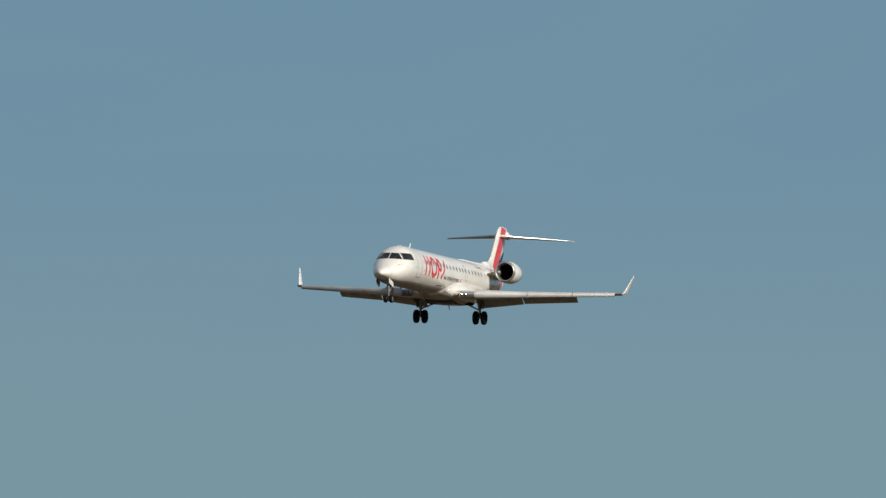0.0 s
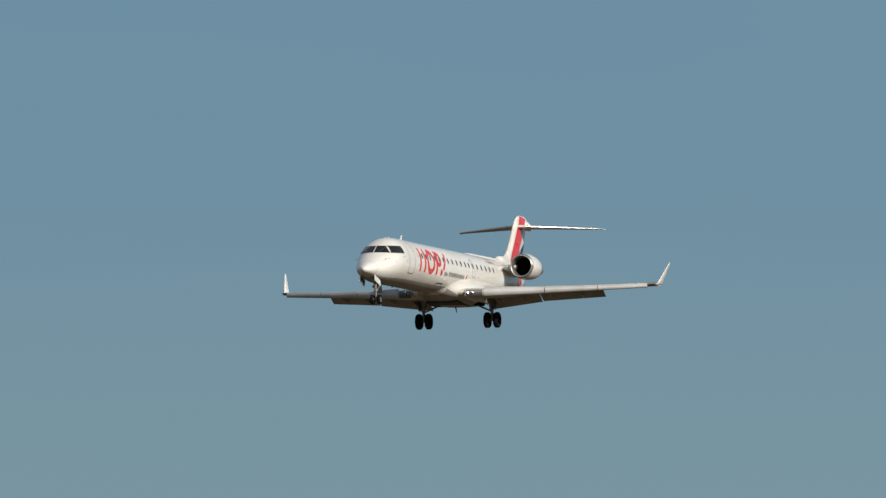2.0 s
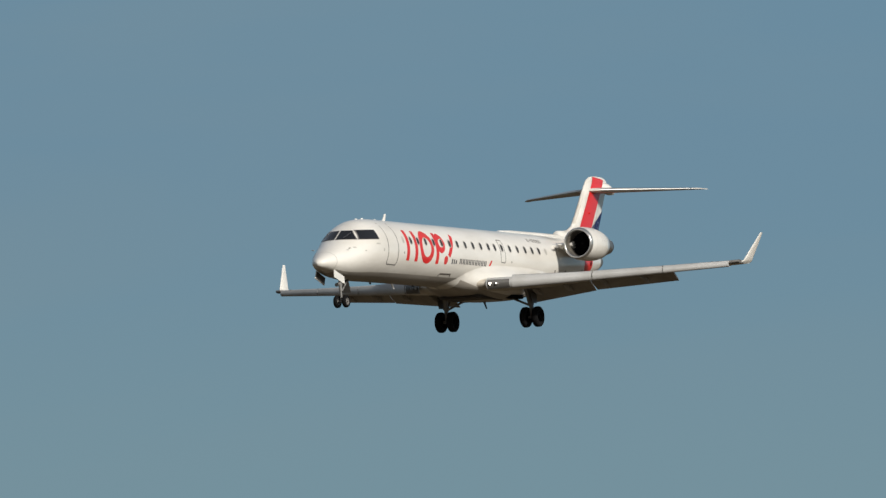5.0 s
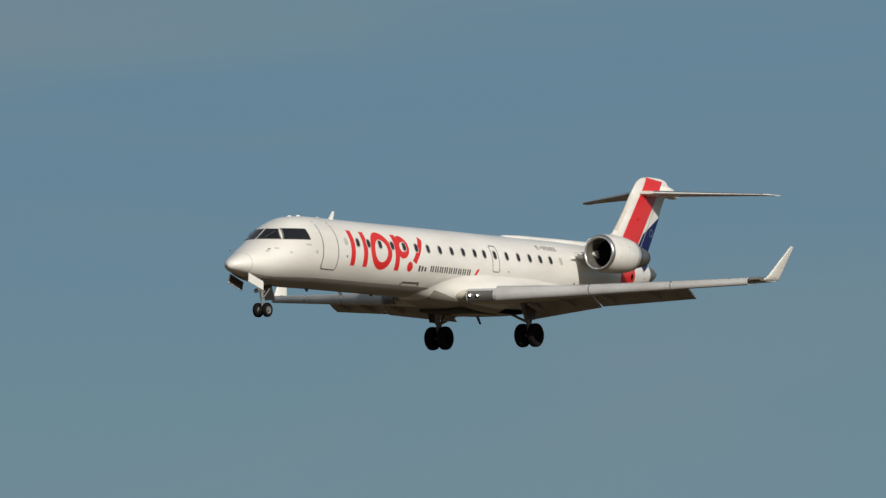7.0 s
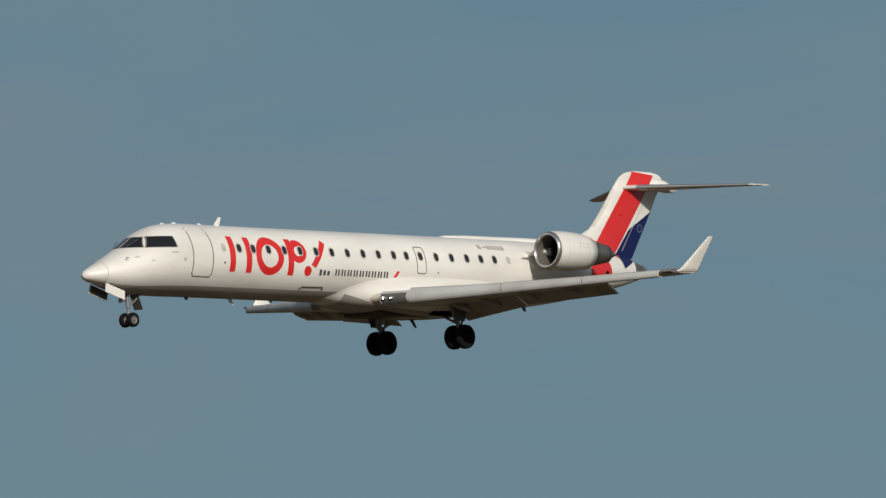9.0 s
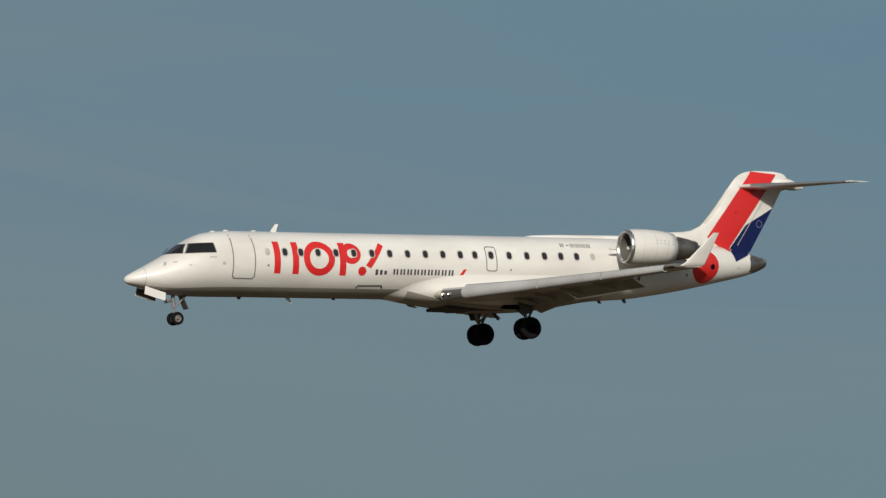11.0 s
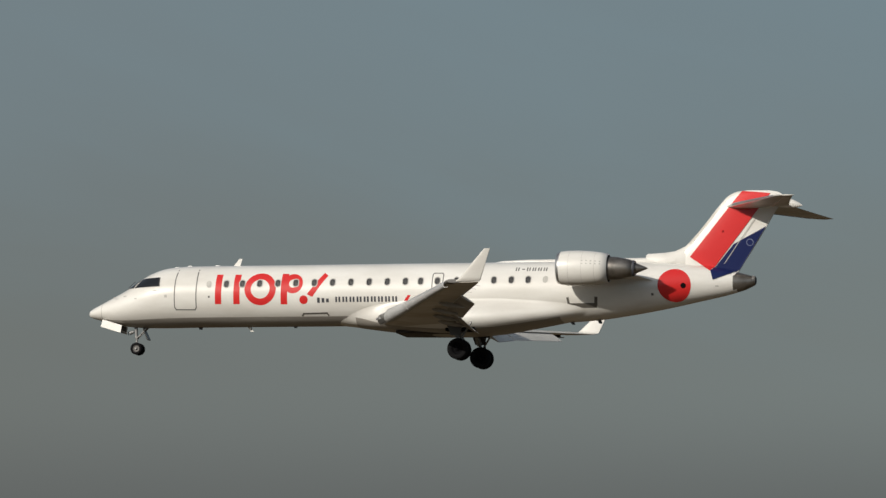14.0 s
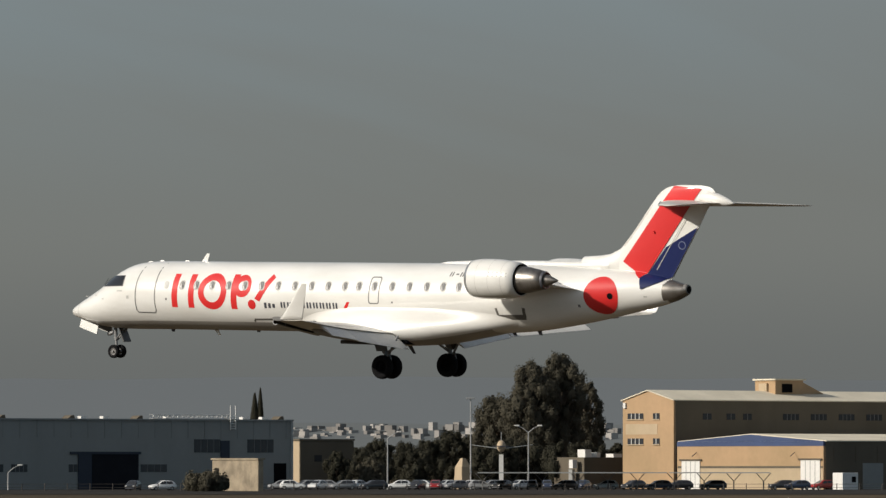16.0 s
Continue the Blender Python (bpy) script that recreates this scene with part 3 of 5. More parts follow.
def wing_ring(s, le, te, z, th, side, n=14, droop=0.03):
    c = te - le
    up, lo = [], []
    for i in range(n + 1):
        t = 0.5 - 0.5 * math.cos(math.pi * i / n)
        y = th * foil(t)
        zc = z - droop * c * t
        up.append((le + c * t, side * s, zc + y * 1.0))
        lo.append((le + c * t, side * s, zc - y * 0.95))
    return up + lo[-2:0:-1]


def wings(plane):
    for side in (-1, 1):
        bm = bmesh.new()
        spans = [0.9, 1.8, 2.7, 3.8, 4.9, 6.0, 7.1, 8.2, 9.5, 10.9, 11.2]
        loft(bm, [wing_ring(s, *[np.interp(s, [w[0] for w in WING], [w[k] for w in WING]) for k in (1, 2, 3, 4)], side) for s in spans])
        wing = part("wing", bm, WINGGREY, plane, "swept grey wing")
        # leading edge slats, drooped forward
        for a, b in ((2.56, 5.6), (5.64, 8.3), (8.34, 10.85)):
            bm = bmesh.new()
            rings, linings = [], []
            for s in np.linspace(a, b, 6):
                le, te, z, th = [np.interp(s, [w[0] for w in WING], [w[k] for w in WING]) for k in (1, 2, 3, 4)]
                ch = 0.18 * (te - le) + 0.10
                ring, lining = [], []
                hinge, drop, rise = Vector((le + 0.10, z)), radians(36), th * 0.46 + 0.075
                for k in range(13):
                    ang = radians(84 - 152 * k / 12)
                    for grow, into in ((1.0, ring), (0.86, lining)):
                        p = Vector((le + 0.08 + ch * (0.50 - 0.66 * grow * math.cos(ang)), z - 0.01 + rise * grow * math.sin(ang))) - hinge
                        into.append((hinge.x - 0.09 + p.x * math.cos(drop) - p.y * math.sin(drop), side * s, hinge.y - 0.12 + p.x * math.sin(drop) + p.y * math.cos(drop)))
                rings.append(ring + lining[::-1])
                linings.append([(x + 0.006, y, zz) for x, y, zz in lining])
            loft(bm, rings)
            slat = part("slat", bm, SLATPAINT, wing, "pale drooped leading edge slat")
            bm = bmesh.new()
            loft(bm, linings, closed=False)
            part("slat_lining", bm, COVE, slat, "dark inner face of the slat")
        for s in (4.4, 6.6, 8.32, 10.2):
            le, te, z, th = [np.interp(s, [w[0] for w in WING], [w[k] for w in WING]) for k in (1, 2, 3, 4)]
            bm = bmesh.new()
            box(bm, le + 0.02, le + 0.16, side * s - 0.03, side * s + 0.03, z + th * 0.26, z + th * 0.40 + 0.02, 0.008)
            part("slat_track", bm, LINE, wing)
        # flaps, lowered behind the wing
        for a, b, deg in ((1.75, 4.84, 31), (4.9, 8.2, 29)):
            bm = bmesh.new()
            rings = []
            for s in np.linspace(a, b, 5):
                le, te, z, th = [np.interp(s, [w[0] for w in WING], [w[k] for w in WING]) for k in (1, 2, 3, 4)]
                c = te - le
                ch = 0.20 * c + 0.40
                ang = radians(deg)
                x0, z0 = te - 0.16, z - 0.03 * c - 0.03
                up, lo = [], []
                for i in range(9):
                    t = 0.5 - 0.5 * math.cos(math.pi * i / 8)
                    h = 0.11 * ch * foil(t) * 1.3
                    for arr, sg in ((up, 1), (lo, -0.7)):
                        arr.append((x0 + ch * t * math.cos(ang) + sg * h * math.sin(ang), side * s, z0 - ch * t * math.sin(ang) + sg * h * math.cos(ang)))
                rings.append(up + lo[-2:0:-1])
            loft(bm, rings)
            flap = part("flap", bm, FLAPPALE, wing, "lowered pale flap")
            # darker sheet below the pale flap: stains, and shade put into its colour
            bm = bmesh.new()
            loft(bm, [[(x - 0.004, y, z - 0.005) for x, y, z in ring[9:]] for ring in rings], closed=False)
            part("flap_underside", bm, FLAPGREY, flap, "stained grey underside with shade painted in")
        # spoiler lines and aileron seam
        for s0, s1 in ((2.4, 4.8), (4.95, 8.1)):
            bm = bmesh.new()
            rows = []
            for f in (0.70, 0.72):
                row = []
                for s in np.linspace(s0, s1, 6):
                    le, te, z, th = [np.interp(s, [w[0] for w in WING], [w[k] for w in WING]) for k in (1, 2, 3, 4)]
                    c = te - le
                    row.append((le + c * f, side * s, z - 0.03 * c * f + th * foil(f) + 0.004))
                rows.append(row)
            loft(bm, rows, closed=False)
            part("spoiler_seam", bm, LINE, wing)
        # flap track fairings
        for s in (2.5, 3.9, 5.5, 7.1):
            le, te, z, th = [np.interp(s, [w[0] for w in WING], [w[k] for w in WING]) for k in (1, 2, 3, 4)]
            c = te - le
            bm = bmesh.new()
            rings = []
            for t, r in ((0, 0.01), (0.12, 0.06), (0.4, 0.095), (0.7, 0.085), (1, 0.02)):
                cx, cz = te - 0.9 + 1.15 * t, z - 0.03 * c - 0.15 - 0.2 * t
                rings.append([(cx, side * (s + r * 0.7 * math.cos(2 * math.pi * i / 10)), cz + r * 1.2 * math.sin(2 * math.pi * i / 10)) for i in range(10)])
            loft(bm, rings)
            part("flap_track_fairing", bm, FLAPGREY, wing)
        # winglet with a dark joint at its foot
        bm = bmesh.new()
        rings = []
        for u, le, te, yy, zz, th in ((0, 19.10, 20.14, 11.20, -0.47, 0.11), (0.06, 19.20, 20.19, 11.26, -0.42, 0.10), (0.12, 19.31, 20.22, 11.285, -0.33, 0.095), (1, 20.40, 20.64, 11.63, 0.84, 0.04)):
            up, lo = [], []
            nx = 0.95 if u > 0.1 else 0.6
            for i in range(9):
                t = 0.5 - 0.5 * math.cos(math.pi * i / 8)
                h = th * foil(t)
                up.append((le + (te - le) * t, side * (yy - h * nx), zz + h * (1 - nx)))
                lo.append((le + (te - le) * t, side * (yy + h * nx), zz - h * (1 - nx)))
            rings.append(up + lo[-2:0:-1])
        loft(bm, rings)
        part("winglet", bm, WHITE, wing, "upswept white winglet")
        bm = bmesh.new()
        loft(bm, [wing_ring(s, le - 0.02, le + 0.75, z, th * 1.2, side, 8) for s, le, z, th in ((10.88, 18.56, -0.49, 0.14), (11.21, 18.76, -0.46, 0.125))])
        part("tip_joint", bm, LINE, wing, "dark wing tip joint")
        # static wicks
        for s in (8.8, 9.6, 10.4):
            te = np.interp(s, [w[0] for w in WING], [w[2] for w in WING])
            z = np.interp(s, [w[0] for w in WING], [w[3] for w in WING])
            bm = bmesh.new()
            tube(bm, (te - 0.03, side * s, z - 0.04), (te + 0.2, side * s, z - 0.06), 0.008, 0.004, 5)
            part("static_wick", bm, INK, wing)
        # landing lamps in the wing root
        bm = bmesh.new()
        rings = []
        for s in np.linspace(1.60, 2.54, 5):
            le, te, z, th = [np.interp(s, [w[0] for w in WING], [w[k] for w in WING]) for k in (1, 2, 3, 4)]
            rings.append([(le - 0.10 + 0.34 * (1 - math.cos(radians(a))) * 0.8, side * s, z - 0.05 + (th * 0.5) * math.sin(radians(a))) for a in range(70, -75, -12)])
        loft(bm, rings, closed=False)
        root = part("lamp_fairing", bm, SLATPAINT, wing)
        bm = bmesh.new()
        rings = []
        for s in np.linspace(1.64, 2.48, 5):
            le, te, z, th = [np.interp(s, [w[0] for w in WING], [w[k] for w in WING]) for k in (1, 2, 3, 4)]
            rings.append([(le - 0.108 + 0.34 * (1 - math.cos(radians(a))) * 0.8, side * s, z - 0.05 + (th * 0.5) * math.sin(radians(a))) for a in range(36, -68, -8)])
        loft(bm, rings, closed=False)
        part("lamp_window", bm, LAMPBAY, root, "dark lamp window")
        for s in (1.78, 2.02):
            le = np.interp(s, [w[0] for w in WING], [w[1] for w in WING])
            bm = bmesh.new()
            spun(bm, [(0.0, 0.0), (0.0, 0.044 if s < 1.9 else 0.022)], (le - 0.185, side * s, -1.13), n=16)
            part("landing_lamp", bm, LAMP if side < 0 else HUB, wing, "lit landing lamp" if side < 0 else "unlit landing lamp")
            bm = bmesh.new()
            spun(bm, [(-0.02, 0.045), (-0.02, 0.06), (0.2, 0.068), (0.2, 0.0), (0.012, 0.0), (0.012, 0.045), (-0.02, 0.045)], (le - 0.185, side * s, -1.13), n=16)
            part("lamp_housing", bm, STEEL, wing)
    bm = bmesh.new()
    box(bm, 14.0, 16.6, -0.95, 0.95, -1.66, -1.52, 0.04)
    part("belly_pan", bm, COVE, plane, "dark belly pan between the wheels")
    for side in (-1, 1):
        bm = bmesh.new()
        box(bm, 16.3, 17.6, side * 1.02 - 0.45, side * 1.02 + 0.45, -1.60, -1.25, 0.05)
        part("gear_bay", bm, BLACK, plane, "dark open wheel bay")


def engines(plane):
    for side in (-1, 1):
        c = (0, side * 2.45, 1.0)
        bm = bmesh.new()
        spun(bm, [(21.56, 0.705), (21.85, 0.742), (22.3, 0.75), (22.8, 0.732), (23.25, 0.68), (23.62, 0.615), (23.62, 0.585), (23.3, 0.56)], c, n=48)
        nac = part("engine_nacelle", bm, WHITE, plane, "white engine nacelle")
        bm = bmesh.new()
        spun(bm, [(21.56, 0.702), (21.46, 0.68), (21.415, 0.645), (21.41, 0.615), (21.44, 0.585), (21.54, 0.56)], c, n=48)
        part("inlet_lip", bm, BARE, nac, "polished metal inlet lip")
        bm = bmesh.new()
        spun(bm, [(21.54, 0.56), (21.8, 0.55), (22.25, 0.565)], c, n=48)
        part("inlet_duct", bm, SILL, nac, "grey inlet duct")
        bm = bmesh.new()
        spun(bm, [(22.25, 0.56), (22.26, 0.17)], c, n=48)
        part("fan", bm, BLACK, nac, "dark fan face")
        for k in range(22):
            bm = bmesh.new()
            a, b = 2 * math.pi * k / 22, 2 * math.pi * (k + 0.55) / 22
            v = [(22.2, r * math.cos(q) + c[1], r * math.sin(q) + c[2]) if w else (22.12, r * math.cos(q) + c[1], r * math.sin(q) + c[2]) for r, q, w in ((0.17, a, 0), (0.54, a + 0.1, 0), (0.54, b + 0.1, 1), (0.17, b, 1))]
            bm.faces.new([bm.verts.new(p) for p in v])
            part("fan_blade", bm, BLACK, nac)
        bm = bmesh.new()
        spun(bm, [(21.95, 0.0), (22.0, 0.07), (22.12, 0.13), (22.25, 0.175)], c, n=24)
        part("spinner", bm, BLACK, nac)
        bm = bmesh.new()
        spun(bm, [(23.3, 0.49), (23.64, 0.50), (24.0, 0.475), (24.4, 0.40), (24.76, 0.315), (24.76, 0.285), (24.5, 0.28)], c, n=40)
        part("core_cowl", bm, HOT, nac, "heat stained metal core cowl")
        bm = bmesh.new()
        spun(bm, [(24.5, 0.24), (24.78, 0.225), (25.05, 0.12), (25.28, 0.025), (25.30, 0.0)], c, n=24)
        part("exhaust_cone", bm, HOT, nac, "dark pointed exhaust cone")
        bm = bmesh.new()
        spun(bm, [(23.59, 0.582), (23.60, 0.49)], c, n=40)
        part("bypass_gap", bm, BLACK, nac)
        for x, a0, a1 in ((22.75, 150, 176),):
            for k in range(5):
                bm = bmesh.new()
                x0 = 22.55 + 0.19 * k
                q = []
                for xx, ang in ((x0, 8), (x0 + 0.07, 8), (x0 + 0.07, 22), (x0, 22)):
                    rr = np.interp(xx, (22.3, 22.8, 23.25, 23.62), (0.750, 0.732, 0.68, 0.615)) + 0.003
                    q.append((xx, c[1] + side * rr * math.cos(radians(ang)), c[2] + rr * math.sin(radians(ang))))
                bm.faces.new([bm.verts.new(p) for p in q])
                part("maker_mark_bar", bm, PALE, nac)
        for x, rr in ((21.98, 0.7455), (22.55, 0.7415), (23.10, 0.699)):
            bm = bmesh.new()
            spun(bm, [(x - 0.008, rr + 0.001), (x, rr + 0.003), (x + 0.008, rr + 0.0)], c, n=48)
            part("cowl_seam", bm, SEAM, nac)
        bm = bmesh.new()
        spun(bm, [(24.66, 0.341), (24.68, 0.346), (24.75, 0.320)], c, n=40)
        part("core_seam", bm, INK, nac)
        # pylon
        bm = bmesh.new()
        rings = []
        for y, x0, x1, z, th, drop in ((0.80, 21.7, 25.45, 0.95, 0.38, 0.38), (1.5, 21.75, 24.75, 0.97, 0.36, 0.22), (2.0, 21.85, 24.0, 1.0, 0.34, 0.05)):
            up, lo = [], []
            for i in range(11):
                t = 0.5 - 0.5 * math.cos(math.pi * i / 10)
                up.append((x0 + (x1 - x0) * t, side * y, z - drop * t * t + th * foil(t)))
                lo.append((x0 + (x1 - x0) * t, side * y, z - drop * t * t - th * foil(t)))
            rings.append(up + lo[-2:0:-1])
        loft(bm, rings)
        part("engine_pylon", bm, WHITE, plane, "white engine pylon")
        bm = bmesh.new()
        tube(bm, (21.15, side * 1.62, 0.98), (21.9, side * 1.55, 0.98), 0.03, 0.09, 12)
        part("air_scoop", bm, WHITE, plane)


def tail(plane):
    bm = bmesh.new()
    rings = []
    for z in [1.0, 1.5, 1.97, 2.22, 2.6, 3.1, 3.4, 3.75, 4.08, 4.2, 4.3, 4.38, 4.46, 4.51, 4.55, 4.58, 4.6]:
        le, te, th = curve(FIN, z)
        up, lo = [], []
        for i in range(17):
            t = 0.5 - 0.5 * math.cos(math.pi * i / 16)
            up.append((le + (te - le) * t, th * foil(t), z))
            lo.append((le + (te - le) * t, -th * foil(t), z))
        rings.append(up + lo[-2:0:-1])
    loft(bm, rings)
    fin = part("fin", bm, WHITE, plane, "white swept fin")
    bm = bmesh.new()
    rows = []
    for z in (2.3, 2.7, 3.1, 3.4, 3.7, 3.85):
        le, te, th = curve(FIN, z)
        cch = te - le
        rows.append([(le + cch * t - 0.006, sg * (th * foil(t) + 0.004), z) for t, sg in ((0.05, -1), (0.025, -1), (0.008, -1), (0.0, 1), (0.008, 1), (0.025, 1), (0.05, 1))])
    loft(bm, rows, closed=False)
    part("fin_edge", bm, WINGGREY, fin, "pale grey fin leading edge")
    # fairing at the fin's foot
    bm = bmesh.new()
    rings = []
    for x, z, w in ((24.70, 1.66, 0.12), (24.71, 1.84, 0.26), (24.78, 1.885, 0.29), (25.5, 1.93, 0.28), (25.95, 2.0, 0.24), (26.5, 2.26, 0.16), (27.0, 2.5, 0.1)):
        rings.append([(x, w * math.cos(math.pi * i / 12), 1.25 + (z - 1.25) * max(0.0, math.sin(math.pi * i / 12)) ** 0.6) for i in range(13)])
    loft(bm, rings)
    part("dorsal_fairing", bm, WHITE, fin)
    bm = bmesh.new()
    rings = []
    for x, r, z in ((29.72, 0.03, 4.15), (29.9, 0.10, 4.16), (30.12, 0.17, 4.155), (30.4, 0.205, 4.13), (30.75, 0.195, 4.07), (31.05, 0.14, 4.02), (31.25, 0.085, 3.985), (31.40, 0.015, 3.96)):
        rings.append([(x, r * math.cos(2 * math.pi * i / 20), z + r * 1.2 * math.sin(2 * math.pi * i / 20)) for i in range(20)])
    loft(bm, rings)
    part("bullet_fairing", bm, WHITE, fin, "white bullet fairing on the fin top")
    for side in (-1, 1):
        for name, mat, f0, f1, lab in (("tailplane", WINGGREY, 0.0, 0.70, "grey tailplane half"), ("elevator", WINGGREY, 0.715, 1.0, "grey elevator")):
            bm = bmesh.new()
            rings = []
            for s, le, te, z, th in ((0.12, 28.15, 30.85, 3.93, 0.24), (1.5, 29.10, 31.15, 3.92, 0.19), (3.0, 30.14, 31.50, 3.905, 0.13), (4.25, 30.99, 31.82, 3.89, 0.08), (4.48, 31.36, 31.93, 3.88, 0.045)):
                up, lo = [], []
                for i in range(11):
                    t = f0 + (f1 - f0) * (0.5 - 0.5 * math.cos(math.pi * i / 10))
                    up.append((le + (te - le) * t, side * s, z + 0.02 * (te - le) * (t - 0.35) + th * foil(t)))
                    lo.append((le + (te - le) * t, side * s, z + 0.02 * (te - le) * (t - 0.35) - th * foil(t)))
                rings.append(up + lo[::-1])
            loft(bm, rings)
            part(name, bm, mat, plane, lab)
        bm = bmesh.new()
        rings = []
        for s, le, te, z, th in ((0.6, 28.48, 28.62, 3.91, 0.10), (4.2, 30.955, 31.02, 3.883, 0.04)):
            rings.append([(le - 0.012 + (te - le) * (1 - math.cos(radians(a))), side * s, z + th * math.sin(radians(a))) for a in range(-80, 81, 16)])
        loft(bm, rings, closed=False)
        part("tailplane_edge", bm, BARE, plane, "bare metal leading edge")
        # fin paint
        bm = bmesh.new()
        decal(bm, [(26.62, 1.73), (27.56, 1.12), (30.02, 4.48), (28.80, 4.57)], side, 0.024, 24, 160)
        part("red_stripe", bm, RED, fin, "broad red fin stripe")
        bm = bmesh.new()
        decal(bm, [(27.60, 1.13), (28.76, 1.19), (29.86, 3.06), (28.50, 2.29)], side, 0.036, 40, 150)
        decal(bm, [(27.58, 1.16), (27.73, 0.72), (28.45, 1.02), (28.76, 1.22)], side, 0.038, 40, 60)
        part("blue_panel", bm, NAVY, fin, "navy blue fin panel")
        bm = bmesh.new()
        decal_ring(bm, 29.19, 2.37, 0.125, 0.155, side, 0.044, 24, 1)
        part("pale_ring", bm, RINGBLUE, fin)
        bm = bmesh.new()
        decal_line(bm, [(28.12, 1.46), (29.36, 3.36)], 0.028, side, 0.046)
        part("rudder_seam", bm, PALE, fin)
        bm = bmesh.new()
        tube(bm, (28.0, side * 0.10, 2.86), (28.0, side * 0.24, 2.84), 0.06, 0.04, 8)
        part("drain_mast", bm, RED, fin)


def wheel_mesh(r, w):
    bm = bmesh.new()
    spun(bm, [(-w * 0.36, r * 0.56), (-w * 0.48, r * 0.72), (-w * 0.46, r * 0.88), (-w * 0.32, r * 0.975), (-w * 0.12, r), (w * 0.12, r), (w * 0.32, r * 0.975), (w * 0.46, r * 0.88), (w * 0.48, r * 0.72), (w * 0.36, r * 0.56)], (0, 0, 0), "y", 32)
    return bm


def wheel(plane, x, y, z, r, w, metal=None):
    ob = part("wheel", wheel_mesh(r, w), RUBBER, plane, "black aircraft tyre")
    ob.location = (x, y, z)
    for sg in (-1, 1):
        bm = bmesh.new()
        spun(bm, [(sg * w * 0.36, r * 0.57), (sg * w * 0.30, r * 0.50), (sg * w * 0.16, r * 0.42), (sg * w * 0.2, r * 0.2), (sg * w * 0.42, r * 0.14), (sg * w * 0.44, 0.0)], (0, 0, 0), "y", 24)
        part("rim", bm, metal or HUB, ob, "dark metal wheel rim" if metal else "grey metal wheel rim")


def gear(plane):
    # nose leg
    bm = bmesh.new()
    tube(bm, (2.12, 0, -1.2), (2.18, 0, -1.85), 0.075)
    tube(bm, (2.18, 0, -1.85), (2.23, 0, -2.3), 0.05)
    tube(bm, (2.23, -0.3, -2.3), (2.23, 0.3, -2.3), 0.04)
    tube(bm, (2.75, 0.1, -1.3), (2.2, 0.06, -1.85), 0.03)
    tube(bm, (2.75, -0.1, -1.3), (2.2, -0.06, -1.85), 0.03)
    tube(bm, (2.05, 0, -1.55), (1.85, 0, -1.62), 0.07, 0.08)
    leg = part("nose_gear_leg", bm, STEEL, plane, "grey nose gear leg")
    bm = bmesh.new()
    tube(bm, (1.80, 0.0, -1.62), (1.79, 0.0, -1.62), 0.085)
    part("taxi_lamp", bm, HUB, leg)
    bm = bmesh.new()
    loft(bm, [[(2.45, -0.22, -1.32), (2.47, -0.20, -1.32), (2.75, -0.20, -1.9), (2.7, -0.22, -1.92)], [(2.45, 0.22, -1.32), (2.47, 0.24, -1.32), (2.75, 0.24, -1.9), (2.7, 0.22, -1.92)]], smooth=False)
    part("leg_door", bm, LAMPBAY, leg, "dark leg door")
    for y in (-0.2, 0.2):
        wheel(plane, 2.24, y, -2.30, 0.265, 0.19, LINE)
    for side in (-1, 1):
        bm = bmesh.new()
        pts = [(0.74, -1.06), (1.62, -1.31), (1.58, -1.63), (0.68, -1.38)]
        loft(bm, [[(x, side * (0.40 + 0.10 * (-1.06 - z)), z) for x, z in pts], [(x, side * (0.43 + 0.10 * (-1.06 - z)), z) for x, z in pts]], smooth=False)
        door = part("nose_gear_door", bm, WHITE, plane, "open white nose gear door")
        bm = bmesh.new()
        pts = [(0.78, -1.09), (1.58, -1.32), (1.55, -1.60), (0.72, -1.37)]
        loft(bm, [[(x, side * (0.385 + 0.10 * (-1.06 - z)), z) for x, z in pts], [(x, side * (0.396 + 0.10 * (-1.06 - z)), z) for x, z in pts]], smooth=False)
        part("door_lining", bm, LAMPBAY, door, "dark inner face")
        # main leg
        bm = bmesh.new()
        y = side * 2.05
        tube(bm, (16.75, y * 0.96, -1.15), (17.0, y, -1.9), 0.11)
        tube(bm, (17.0, y, -1.85), (17.1, y, -2.44), 0.075)
        tube(bm, (17.1, y - 0.34, -2.44), (17.1, y + 0.34, -2.44), 0.06)
        tube(bm, (17.05, side * 1.0, -1.5), (17.02, y, -1.95), 0.05)
        tube(bm, (17.6, y, -1.25), (17.1, y, -2.1), 0.045)
        tube(bm, (17.22, y, -1.9), (17.3, y, -2.2), 0.03)
        tube(bm, (17.3, y, -2.2), (17.12, y, -2.44), 0.03)
        part("main_gear_leg", bm, STEEL, plane, "grey main gear leg")
        for dy in (-0.285, 0.285):
            wheel(plane, 17.1, y + dy, -2.44, 0.455, 0.30, BLACK)
        bm = bmesh.new()
        pts = [(16.55, -1.35), (17.25, -1.35), (17.18, -1.85), (16.75, -1.85)]
        yy = y + side * 0.18
        loft(bm, [[(px, yy, pz) for px, pz in pts], [(px, yy + side * 0.035, pz) for px, pz in pts]], smooth=False)
        part("main_gear_door", bm, LAMPBAY, plane, "dark main gear leg door")


airplane = thing("airplane", "white twin-engined regional jet with red fin stripe, wheels down", "airplane")
fuselage(airplane)
cabin_details(airplane)
wings(airplane)
engines(airplane)
tail(airplane)
gear(airplane)


# ---- the airfield's far side ----
EYE_Z = 3.3


def az_of(q):
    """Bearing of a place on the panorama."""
    return 127.85 - (q - 784.0) * 0.0047746


